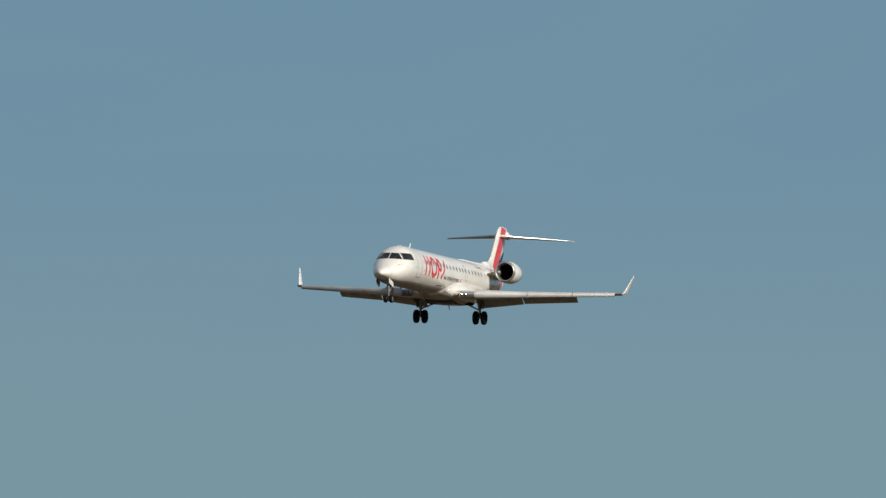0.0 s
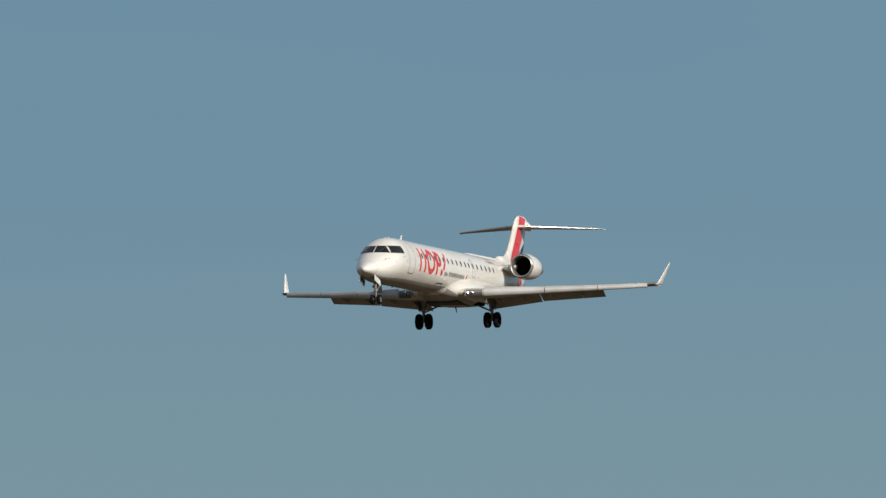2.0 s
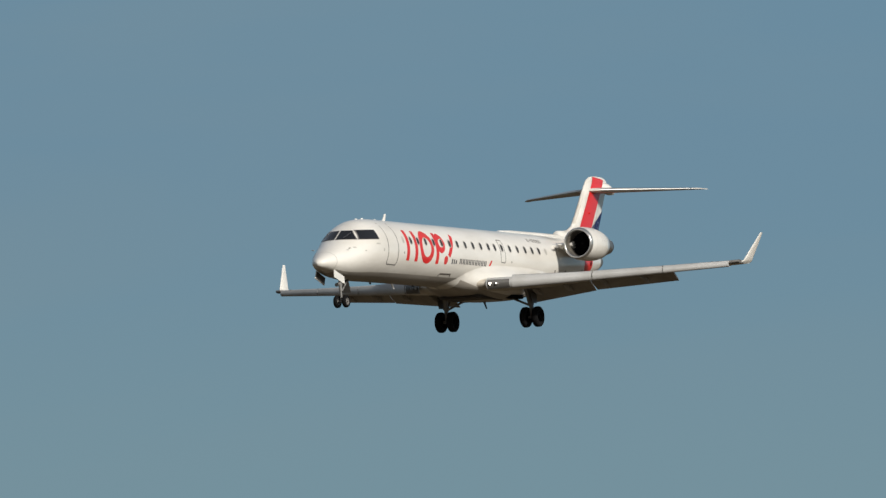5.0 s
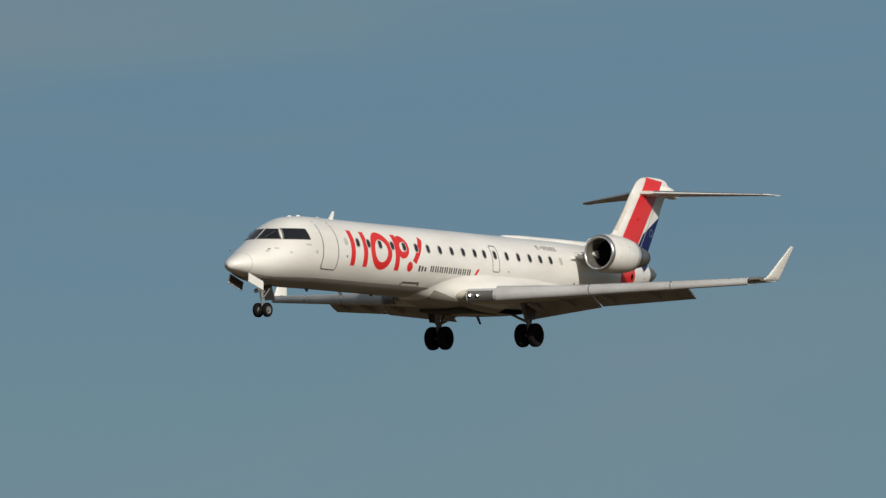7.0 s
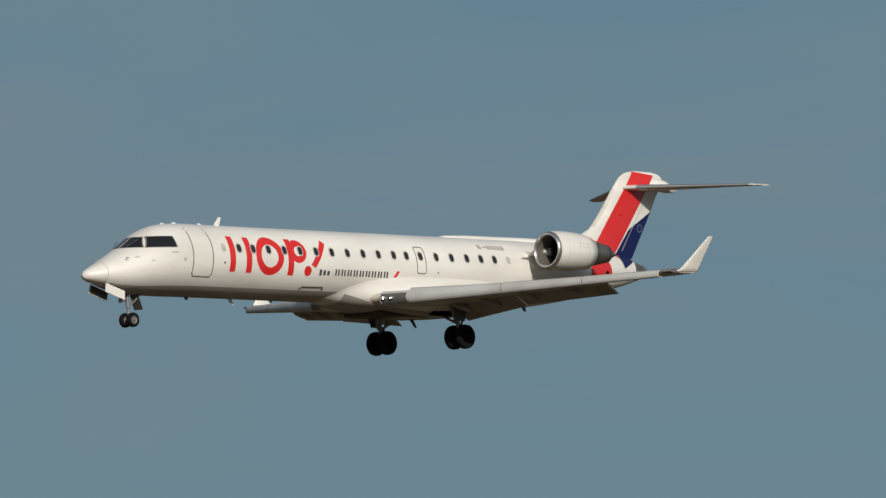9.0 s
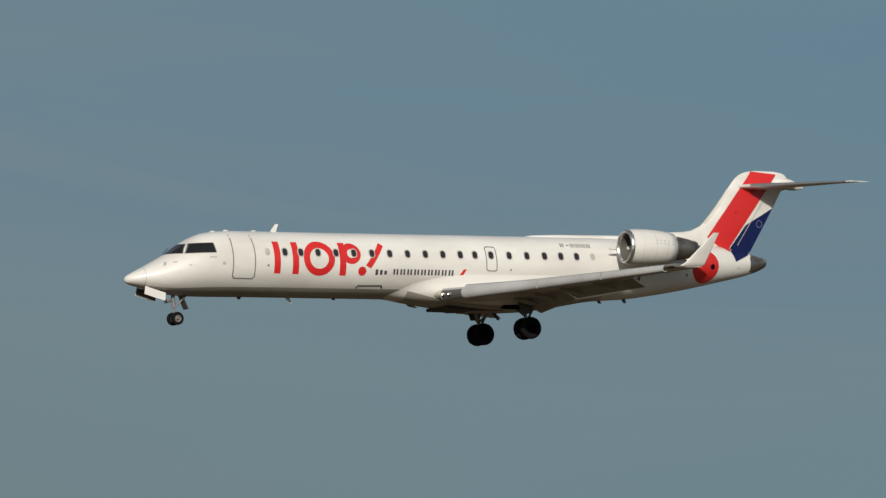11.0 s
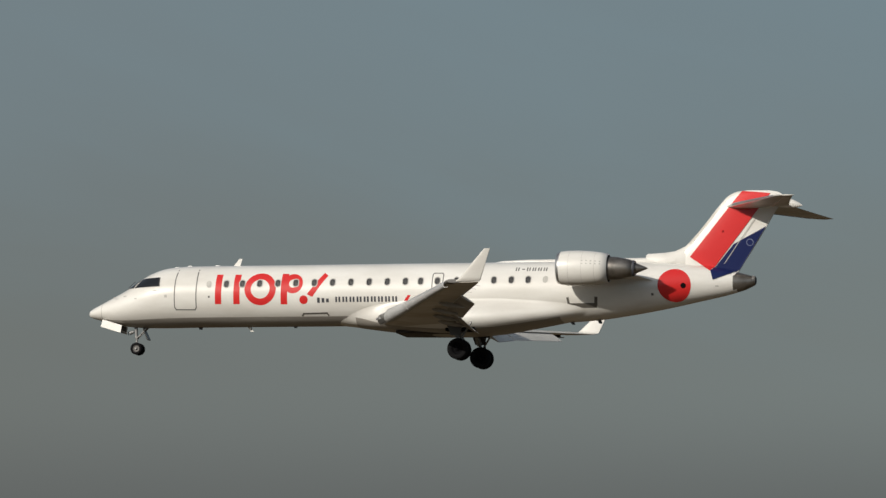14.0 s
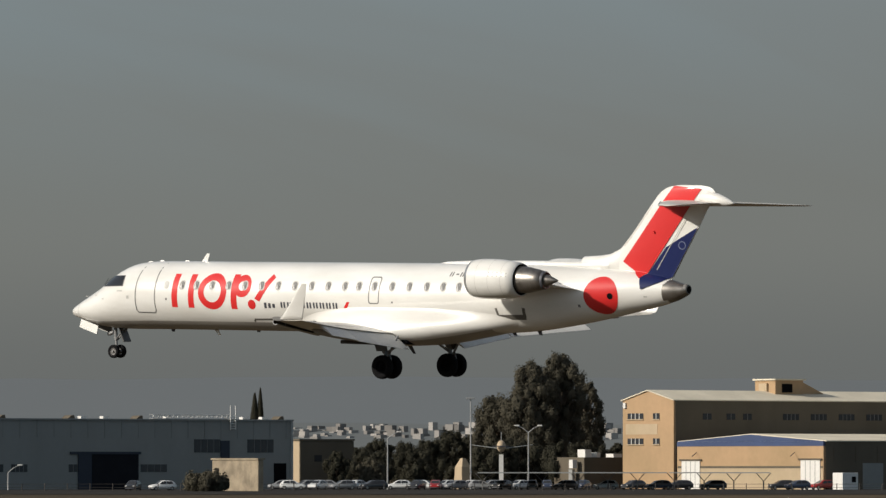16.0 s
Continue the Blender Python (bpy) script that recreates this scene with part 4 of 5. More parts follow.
def at(q, dist, z=0.0):
    return polar(az_of(q), dist, z)


def high(y, dist):
    """Height of something that rises so far up the panorama, at a distance."""
    return EYE_Z + dist * (830.0 - y) / 12000.0


def ground():
    bm = bmesh.new()
    rings = []
    for r in (0.5, 50, 150, 300, 500, 700, 900, 1100, 1400, 2000, 3000, 4000, 4990):
        rings.append([(r * math.cos(2 * math.pi * i / 128), r * math.sin(2 * math.pi * i / 128), 0) for i in range(128)])
    loft(bm, rings, cap=False, smooth=False)
    bmesh.ops.contextual_create(bm, geom=[v for v in bm.verts if v.co.length < 1])
    g = part("ground", bm, SOIL)
    tagged(g, "flat dry grass and earth airfield ground", "ground", kind="structure")
    bm = bmesh.new()
    row = []
    for d in (860, 1135):
        row.append([polar(a, d, 0.06) for a in np.linspace(103, 140, 60)])
    loft(bm, row, closed=False, smooth=False)
    tagged(part("road", bm, ASPHALT), "worn dark asphalt apron and car park", "road", kind="structure")


def hills():
    bm = bmesh.new()
    top, foot, back = [], [], []
    for i in range(260):
        a = 40 + 160 * i / 259
        n = noise.fractal(Vector((a * 0.12, 3.1, 0)), 0.9, 2.1, 5)
        h = 66 + 9 * n + 2.0 * noise.noise(Vector((a * 2.3, 0, 7)))
        foot.append(polar(a, 4450, -1)), top.append(polar(a, 4700, h)), back.append(polar(a, 4900, -1))
    loft(bm, [foot, top, back], closed=False)
    tagged(part("backdrop_hills", bm, HILL), "long low hills, haze painted in as glow", "hills", kind="structure")
    # near rise that carries the town
    bm = bmesh.new()
    foot, top, back = [], [], []
    for i in range(140):
        a = 100 + 50 * i / 139
        h = 30 + 3 * noise.noise(Vector((a * 0.5, 1, 2)))
        foot.append(polar(a, 3700, -1)), top.append(polar(a, 4050, h)), back.append(polar(a, 4300, -1))
    loft(bm, [foot, top, back], closed=False)
    # the rise's haze is likewise painted as a faint glow
    tagged(part("backdrop_rise", bm, hazy("plain with painted haze", (0.03, 0.032, 0.028), (0.070, 0.076, 0.076), 1.0)), "low wooded rise, haze painted in as glow", "hills", kind="structure")
    random.seed(5)
    bm = bmesh.new()
    for i in range(165):
        q = random.uniform(480, 1100) if i % 3 else random.uniform(480, 2400)
        dist = random.uniform(3940, 4020)
        p = at(q, dist)
        w, d, h = random.uniform(2, 6), random.uniform(3, 7), random.uniform(1.8, 5.5)
        z = -1.5 + 30.5 * (dist - 3700) / 350
        box(bm, p.x - w / 2, p.x + w / 2, p.y - d / 2, p.y + d / 2, z - 2, z + h)
    tagged(part("far_town", bm, TOWN), "distant pale houses of a town in haze", "houses", kind="stuff")


def site(q, dist):
    """A frame for a building: its X runs along the shaded side, its Y along the sunlit end, away from the viewer."""
    return Matrix.Translation(at(q, dist)) @ pose(0, 0, 0, 0, 0, 75)


def slab(name, x0, x1, y0, y1, z0, z1, mat, parent, label="", bevel=0.0):
    bm = bmesh.new()
    box(bm, x0, x1, y0, y1, z0, z1, bevel)
    return part(name, bm, mat, parent, label)


def gabled(name, x0, x1, y0, y1, ze, zr, mat, parent, label="", thick=0.16, over=0.25):
    """A roof of two slopes with its ridge along X."""
    bm = bmesh.new()
    ym = (y0 + y1) / 2
    prof = [(y0 - over, ze - 0.05), (ym, zr), (y1 + over, ze - 0.05), (y1 + over, ze + thick - 0.05), (ym, zr + thick), (y0 - over, ze + thick - 0.05)]
    loft(bm, [[(x0 - over, y, z) for y, z in prof], [(x1 + over, y, z) for y, z in prof]], smooth=False)
    return part(name, bm, mat, parent, label)


def gable_wall(name, x, y0, y1, ze, zr, mat, parent, thick=0.3, label=""):
    bm = bmesh.new()
    prof = [(y0, ze), (y1, ze), ((y0 + y1) / 2, zr)]
    loft(bm, [[(x, y, z) for y, z in prof], [(x + thick, y, z) for y, z in prof]], smooth=False)
    return part(name, bm, mat, parent, label)


def window_on_end(parent, y0, y1, z0, z1, panes=3, x=0.0):
    """A strip window on the sunlit end: dark reveal, panes between mullions."""
    w = slab("window", x - 0.05, x + 0.25, y0, y1, z0, z1, PANE, parent, "dark strip window")
    slab("sill", x - 0.18, x - 0.02, y0 - 0.1, y1 + 0.1, z0 - 0.15, z0, CREAM, w)
    for k in range(1, panes):
        y = y0 + (y1 - y0) * k / panes
        slab("mullion", x - 0.10, x - 0.05, y - 0.06, y + 0.06, z0, z1, WALLWHITE, w)


def window_on_side(parent, x0, x1, z0, z1, panes=3, y=0.0, mat=None):
    w = slab("window", x0, x1, y - 0.06, y + 0.2, z0, z1, mat or PANE, parent, "dark strip window")
    for k in range(1, panes):
        x = x0 + (x1 - x0) * k / panes
        slab("mullion", x - 0.05, x + 0.05, y - 0.1, y - 0.06, z0, z1, LINE, w)


def ochre_works():
    b = thing("warehouse", "ochre three-storey warehouse with pale roof and sunlit gable", "warehouse", site(1192, 1100))
    slab("wall", 0, 56, 0, 13.2, 0, 14.4, OCHRE, b, "ochre rendered wall")
    # sheet over the ochre long wall, its shade painted in as brown
    slab("wall_shade_sheet", 0.3, 55.8, -0.12, -0.005, 0, 14.35, BROWN, b, "long wall sheet with shade painted brown")
    gable_wall("gable", 0.003, 0, 13.2, 14.4, 16.0, OCHRE, b)
    gabled("roof", 0, 56, 0, 13.2, 14.4, 16.0, ROOF, b, "pale fibre cement roof")
    for z in (11.4, 7.3):
        window_on_end(b, 7.8, 11.9, z, z + 0.95, 4)
        window_on_end(b, 3.6, 5.3, z, z + 0.95, 2)
    slab("plaster_patch", -0.04, 0.0, 4.2, 12.4, 8.9, 10.6, CREAM, b, "paler plaster patch")
    for x in (6, 11, 14.5, 23, 29, 35, 41, 47):
        window_on_side(b, x, x + (3.4 if x > 20 else 1.8), 11.3, 12.3, 4 if x > 20 else 2, -0.12)
    r = slab("roof_hut", 25.0, 31, 4.2, 9.4, 14.9, 17.9, OCHRE, b, "ochre roof hut")
    slab("hut_roof", 24.7, 31.4, 3.9, 9.7, 17.9, 18.15, ROOF, r)
    slab("hut_opening", 26.4, 28.6, 4.1, 4.3, 15.9, 17.3, BLACK, r)
    bm = bmesh.new()
    loft(bm, [[(31.02, y, 15.0), (37.5, y, 15.0), (31.02, y, 17.7)] for y in (4.6, 9.0)], smooth=False)
    part("hut_slope", bm, OCHRE, r, "sloping side of the roof hut")
    slab("hut_side", 24.6, 25.0, 6.0, 8.0, 15.8, 17.4, CREAM, r)
    slab("wall_lamp", -0.3, 0, 12.2, 12.8, 13.2, 14.1, WALLWHITE, b)

    a = thing("workshop", "long ochre workshop hall with blue gable and dark side", "workshop", site(1194, 1096))
    slab("wall", 0, 54, -37, -0.6, 0, 6.9, OCHRE, a, "ochre rendered front wall")
    slab("blue_band", -0.05, 0.4, -37, -0.6, 6.91, 7.65, BLUEROOF, a, "faded blue sheet band")
    # this sheet puts the side wall's shade into a dark brown
    slab("wall_shade_sheet", 0.4, 53.8, -37.12, -37.004, 0, 7.6, BROWN, a, "dark brown side sheet with shade painted in")
    gable_wall("blue_gable", -0.05, -37, -0.6, 7.66, 8.75, BLUEROOF, a, 0.5, "faded blue sheet gable")
    gabled("roof", 0.6, 54, -37, -0.6, 7.65, 8.75, ROOF, a, "pale sheet roof")
    slab("belt_course", -0.08, 0, -36.9, -0.8, 3.4, 3.75, BROWN, a, "brown belt course")
    slab("lower_band", -0.03, 0, -36.9, -0.8, 0, 3.4, CREAM, a, "paler lower wall")
    for y0, y1, h in ((-6.5, -1.9, 4.6), (-36.3, -31.6, 4.7)):
        d = slab("door", -0.16, 0, y0, y1, 0, h, WALLWHITE, a, "white sliding door")
        slab("door_rail", -0.3, -0.16, y0 - 0.5, y1 + 0.5, h, h + 0.25, BROWN, d)
        for k in range(1, 4):
            y = y0 + (y1 - y0) * k / 4
            slab("door_seam", -0.18, -0.16, y - 0.04, y + 0.04, 0.1, h - 0.1, LINE, d)
    for y in (-5.5, -30.0):
        bm = bmesh.new()
        tube(bm, (0, y, 5.9), (-1.6, y - 0.8, 5.3), 0.06, n=6)
        part("wall_bracket", bm, INK, a)
    for x in (8, 17, 26, 35, 44):
        slab("side_door", x, x + 4.2, -37.2, -37.12, 0, 4.2, SLATE, a, "grey sheet door")
    for k in range(12):
        slab("cladding_rib", 2 + 4.5 * k, 2.15 + 4.5 * k, -37.2, -37.12, 4.4, 6.8, BROWN, a)


def hangar():
    b = thing("hangar", "grey blue sheet metal hangar with open dark doorway", "hangar", site(517, 1090))
    slab("wall", -96, 0, 0, 40, 0, 10.95, SLATE, b, "grey blue sheet wall")
    slab("parapet", -96.2, 0.2, -0.25, 0.15, 10.95, 11.2, SLATE, b)
    slab("corner_trim", -0.3, 0.1, -0.2, 0, 0, 11.2, SHED, b)
    slab("doorway", -39, -30, -0.15, 0.3, 0, 5.6, GLOOM, b, "open dark doorway")
    slab("door_leaf", -41.5, -39, -0.25, -0.05, 0, 5.6, BLUEBOX, b)
    slab("lintel", -43, -29.6, -0.3, -0.05, 5.6, 6.0, BLUEBOX, b)
    for x0, x1, z0, z1 in ((-19.2, -14.2, 5.9, 8.0), (-8.8, -3.7, 5.9, 8.0), (-59, -55.5, 2.8, 4.0), (-54, -51, 2.8, 4.0), (-43.2, -40.0, 2.8, 4.0), (-29.5, -24.5, 2.8, 4.0), (-66, -61.5, 2.8, 4.0)):
        window_on_side(b, x0, x1, z0, z1, 4)
    slab("stair_shaft", -14.1, -12.4, -0.2, 0.1, 4.6, 7.8, BLUEBOX, b)
    slab("side_door", -3.6, -1.2, -0.1, 0.1, 0, 4.2, BLACK, b)
    for k in range(30):
        slab("cladding_rib", -94 + 3.2 * k, -93.9 + 3.2 * k, -0.07, 0, 8.2, 11.1, SLATE, b)
    for x in (-70, -56, -43, -30, -2.5):
        bm = bmesh.new()
        loft(bm, [[(x, 1, 10.9), (x + 1.7, 1, 10.9), (x + 1.5, 1, 11.75), (x + 1.0, 1, 11.7)], [(x, 3, 10.9), (x + 1.7, 3, 10.9), (x + 1.5, 3, 11.75), (x + 1.0, 3, 11.7)]], smooth=False)
        part("roof_vent", bm, BROWN, b, "small roof vent")
    for x in (-60.5, -40.2, -36.0, -24.0, -9.0, -5.2):
        slab("skylight", x, x + 1.1, 1, 2, 10.9, 11.6, WALLWHITE, b, "white skylight cap")
    # lattice ladder lying on the roof edge
    m = thing("lattice_mast", "white lattice mast lying on the hangar roof", "mast", site(517, 1090) @ pose(0, 0, 11.15))
    for dz in (0.15, 0.75):
        for dy in (0.5, 1.1):
            bm = bmesh.new()
            tube(bm, (-27, dy, dz), (-12, dy, dz), 0.07, n=6)
            part("chord", bm, WALLWHITE, m)
    for k in range(16):
        bm = bmesh.new()
        tube(bm, (-27 + 0.95 * k, 0.5, 0.15), (-26.5 + 0.95 * k, 0.5, 0.75), 0.06, n=6)
        tube(bm, (-26.5 + 0.95 * k, 0.5, 0.75), (-26.05 + 0.95 * k, 0.5, 0.15), 0.06, n=6)
        part("lattice_bar", bm, WALLWHITE, m)
    l = thing("roof_ladder", "white roof access ladder with hoops", "ladder", site(517, 1090) @ pose(0, 0, 10.4))
    for x in (-12.4, -11.4):
        bm = bmesh.new()
        tube(bm, (x, -0.4, -0.9), (x, -0.4, 3.0), 0.08, n=6)
        part("stile", bm, WALLWHITE, l)
    for k in range(6):
        bm = bmesh.new()
        tube(bm, (-12.4, -0.4, -0.7 + 0.4 * k), (-11.4, -0.4, -0.7 + 0.4 * k), 0.06, n=6)
        part("rung", bm, WALLWHITE, l)

    c = thing("outbuilding", "outbuilding with a narrow sunlit cream end, shade painted on its long side", "building", site(530, 1135))
    slab("wall", 0, 11, 0, 6, 0, 8.0, CREAM, c)
    # brown sheet paints shade onto the cream wall's long side
    slab("wall_shade_sheet", 0.05, 11.2, -0.15, -0.004, 0, 7.95, BROWN, c)
    slab("roof", -0.2, 11.3, -0.3, 6.2, 8.0, 8.3, BROWN, c)
    slab("window", 3, 4.5, -0.2, -0.15, 4.5, 5.6, PANE, c)

    k = thing("stone_blockhouse", "small weathered stone blockhouse beside a bush", "blockhouse", site(457, 985))
    bm = bmesh.new()
    box(bm, 0, 1.0, 0, 11.6, 0, 4.6, 0.12)
    part("wall", bm, SANDSTONE, k, "weathered stone wall")
    slab("coping", -0.15, 1.15, -0.15, 11.75, 4.6, 4.85, SANDSTONE, k)
    slab("doorway", -0.05, 0.2, 9.8, 10.9, 0.1, 3.4, BLACK, k)


def right_side():
    s = thing("storage_shed", "pale corrugated storage shed with roof clutter", "shed", site(1668, 1210))
    slab("wall", 0, 33, 0, 16, 0, 11.0, SHED, s)
    gabled("roof", 0, 33, 0, 16, 11.0, 12.4, SHED, s)
    for k in range(44):
        slab("corrugation", 0.2 + 0.74 * k, 0.5 + 0.74 * k, -0.1, 0, 6.0, 10.9, SHED, s)
    for x, w, h in ((2, 3, 1.3), (6, 2.2, 1.0), (9, 3.5, 1.6)):
        slab("roof_unit", x, x + w, 5, 8, 12.0, 12.2 + h, WALLWHITE, s)
    t = thing("water_tank", "pale blue water tank on the shed roof", "tank", Matrix.Translation(at(1780, 1222, 12.0)))
    bm = bmesh.new()
    spun(bm, [(0, 0.0), (0, 1.25), (1.6, 1.25), (1.9, 0.9), (2.0, 0)], (0, 0, -0.2), "z", 24)
    part("tank_body", bm, surface("faded blue plastic", (0.25, 0.33, 0.38), 0.6), t)

    c = thing("office_block", "long low cream office block with small windows", "office building", site(2412, 1120))
    slab("wall", 0, 18, 0, 67, 0, 7.0, CREAM, c)
    slab("raised_part", 0.4, 14, 12, 23, 7.0, 8.5, CREAM, c)
    slab("parapet", -0.15, 18.1, -0.1, 67.1, 7.0, 7.35, CREAM, c)
    for i in range(16):
        y = 3.5 + 3.95 * i
        if not 12 < y < 23:
            window_on_end(c, y, y + 1.3, 5.5, 6.4, 1)
    slab("canopy", -2.0, 0.0, 16, 30, 8.4, 8.7, WALLWHITE, c)
    slab("porch", -3.0, 0.0, 20, 40, 0, 5.2, CREAM, c)

    r = thing("rotunda", "round cream building with tall dark windows", "rotunda", Matrix.Translation(at(2507, 1132)))
    bm = bmesh.new()
    spun(bm, [(0, 8.3), (10.5, 8.3), (10.5, 0.0)], (0, 0, 0), "z", 48)
    part("wall", bm, CREAM, r, "round cream rendered wall")
    bm = bmesh.new()
    spun(bm, [(10.502, 0.0), (10.502, 8.6), (11.0, 8.6), (11.0, 0.0)], (0, 0, 0), "z", 48)
    part("roof_rim", bm, BROWN, r, "dark roof rim")
    for k in range(8):
        a = radians(az_of(2507) + 180 - 62 + k * 112 / 7)
        bm = bmesh.new()
        for w, z0, z1, d in ((0.42, 5.8, 9.2, 0.06),):
            ca, sa = math.cos(a), math.sin(a)
            p = [Vector((8.26 * ca - s * w * sa, 8.26 * sa + s * w * ca, z)) for s, z in ((-1, z0), (1, z0), (1, z1), (-1, z1))]
            q = [v + Vector((ca, sa, 0)) * d for v in p]
            loft(bm, [p, q], smooth=False)
        part("window", bm, PANE, r, "tall dark window")

    e = thing("stair_block", "stepped cream stair block with small windows", "building", site(2672, 1144))
    slab("wall", 0, 2.5, 0, 14.2, 0, 13.0, CREAM, e)
    slab("side_step", 0.1, 2.4, 14.21, 17.2, 0, 11.9, CREAM, e)
    slab("parapet", -0.15, 2.6, -0.1, 14.3, 13.0, 13.35, CREAM, e)
    for y in (2.4, 4.1, 5.8, 7.6):
        window_on_end(e, y, y + 0.8, 10.3, 11.2, 1)
    slab("lower_step", -6, 0, 3, 13, 0, 8.5, CREAM, e)
    for y in (4.5, 8, 11.5):
        window_on_end(e, y, y + 1.4, 5.6, 7.2, 1, -6.0)

    b = thing("blue_hall", "tall dark blue clad hall with pale lettering bars", "hall", site(2693, 1156))
    slab("wall", 0, 14.5, 0, 18.5, 0, 16.1, BLUEBOX, b, "dark blue cladding")
    slab("cap", -0.15, 14.6, -0.15, 18.6, 16.1, 16.3, BLUEBOX, b)
    slab("lower_wall", -0.25, -0.01, 0, 18.5, 0, 13.3, CREAM, b)
    for y in (1.5, 16.8):
        bm = bmesh.new()
        tube(bm, (-0.5, y, 13), (-0.5, y, 15.9), 0.12, n=8)
        part("vent_pipe", bm, WALLWHITE, b)
    bm = bmesh.new()
    pts = [(0.9 + 0.6 * math.cos(2 * math.pi * i / 20), -0.06, 14.4 + 0.8 * math.sin(2 * math.pi * i / 20)) for i in range(20)]
    loft(bm, [pts, [(x, 0.02, z) for x, y, z in pts]], smooth=False)
    part("emblem_disc", bm, LINE, b)
    for k in range(6):
        slab("lettering_bar", 2.2 + 1.05 * k, 2.95 + 1.05 * k, -0.06, 0, 13.9, 15.0, LINE, b)
    slab("small_lettering_bar", 3.8, 8.4, -0.06, 0, 12.9, 13.2, LINE, b)

    h = thing("service_block", "low dark service block with white roof units", "building", site(1042, 1120))
    slab("wall", -1, 9, 0, 8, 0, 5.2, BROWN, h)
    for x, w, z in ((0, 1.3, 1.3), (2.4, 0.8, 0.8), (6.0, 1.8, 0.6)):
        slab("roof_unit", x, x + w, 1, 3, 5.2, 5.2 + z, WALLWHITE, h)
    slab("roof_unit", -2.6, -1.7, 1, 2, 3.4, 4.8, WALLWHITE, h)
    slab("leg", -2.3, -1.8, 1.5, 2.5, 0, 3.2, POLE, h)
    v = thing("white_container", "white site container with a dark opening", "container", site(1490, 1062))
    bm = bmesh.new()
    box(bm, 0, 3.2, 0, 2.4, 0.0, 2.7, 0.06)
    part("shell", bm, WALLWHITE, v)
    slab("opening", 1.9, 2.7, -0.05, 0.1, 1.2, 2.1, BLACK, v)


def tree_mesh(seed, height, width, trunk_h, lobes, leaf, per, slim=1.0, tall=1.0):
    """Trunk with limbs, and a crown of clumps made of many small leaf sprays."""
    rnd = random.Random(seed)
    tb, cb = bmesh.new(), []
    lean = Vector((rnd.uniform(-0.04, 0.04), rnd.uniform(-0.04, 0.04), 1))
    tube(tb, (0, 0, -0.2), lean * trunk_h, 0.035 * height, 0.022 * height, 10)
    tube(tb, lean * trunk_h, lean * height * 0.7, 0.022 * height, 0.006 * height, 8)
    verts, faces = [], []
    bmesh_core = bmesh.new()
    lobes = int(lobes * 2.6)
    for k in range(lobes):
        u = (k + 0.5) / lobes
        a = k * 2.399 + rnd.uniform(-0.4, 0.4)
        zc = trunk_h * 0.75 + (height - trunk_h * 0.75) * (u ** 0.85) * 0.93
        spread = width / 2 * slim * math.sin(math.pi * (0.16 + 0.78 * u)) ** 0.7
        rr = spread * rnd.uniform(0.35, 0.88)
        c = Vector((rr * math.cos(a), rr * math.sin(a), zc))
        tube(tb, lean * (zc * rnd.uniform(0.45, 0.7)), c, 0.010 * height, 0.003 * height, 5, cap=False)
        r = width * rnd.uniform(0.06, 0.145) * (1.15 - 0.45 * u)
        rz = r * rnd.uniform(1.1, 1.9) * tall
        core = bmesh.ops.create_icosphere(bmesh_core, subdivisions=3, radius=1.0)["verts"]
        for v in core:
            n = v.co.normalized()
            k = 0.74 * (1 + 0.34 * noise.noise(n * 1.8 + c) + 0.30 * noise.noise(n * 5.5 + c * 2) + 0.16 * noise.noise(n * 12 + c))
            v.co = c + Vector((n.x * r * k, n.y * r * k, n.z * rz * k))
        for i in range(int(per * 0.75)):
            d = Vector((rnd.gauss(0, 1), rnd.gauss(0, 1), rnd.gauss(0, 1))).normalized()
            s = rnd.uniform(0.45, 1.75) ** 0.5 * (1 + 0.34 * noise.noise(d * 1.8 + c) + 0.20 * noise.noise(d * 5.5 + c * 2))
            p = c + Vector((d.x * r * s, d.y * r * s, d.z * rz * s))
            ax = Vector((rnd.gauss(0, 1), rnd.gauss(0, 1), rnd.gauss(0, 0.8))).normalized()
            q = (ax * 0.2 + d).normalized()
            t1 = q.orthogonal().normalized()
            t2 = q.cross(t1)
            ang = rnd.uniform(0, 6.28)
            e1 = (t1 * math.cos(ang) + t2 * math.sin(ang)) * leaf * 0.6 * rnd.uniform(0.5, 1.2)
            e2 = (t2 * math.cos(ang) - t1 * math.sin(ang)) * leaf * rnd.uniform(0.3, 0.7)
            b = len(verts)
            verts += [p - e1, p - e2 + q * leaf * 0.15, p + e1, p + e2 + q * leaf * 0.15]
            faces.append((b, b + 1, b + 2, b + 3))
    bmesh_core.verts.ensure_lookup_table()
    b = len(verts)
    bmesh_core.verts.index_update()
    verts += [v.co.copy() for v in bmesh_core.verts]
    faces += [tuple(b + v.index for v in f.verts) for f in bmesh_core.faces]
    bmesh_core.free()
    return tb, verts, faces


def tree(name, q, dist, top, width, label, mat, seed, lobes=22, per=330, leaf=0.30, trunk=0.28, slim=1.0, category="tree", group="", tall=1.0):
    h = high(top, dist)
    m = Matrix.Translation(at(q, dist))
    ob = thing(name, label, category, m, group)
    tb, vs, fs = tree_mesh(seed, h, width * dist / 12000.0, h * trunk, lobes, leaf, per, slim, tall)
    part("trunk", tb, BARK, ob)
    me = bpy.data.meshes.new("crown")
    me.from_pydata(vs, [], fs)
    me.materials.append(mat)
    new("crown", me).parent = ob
    return ob


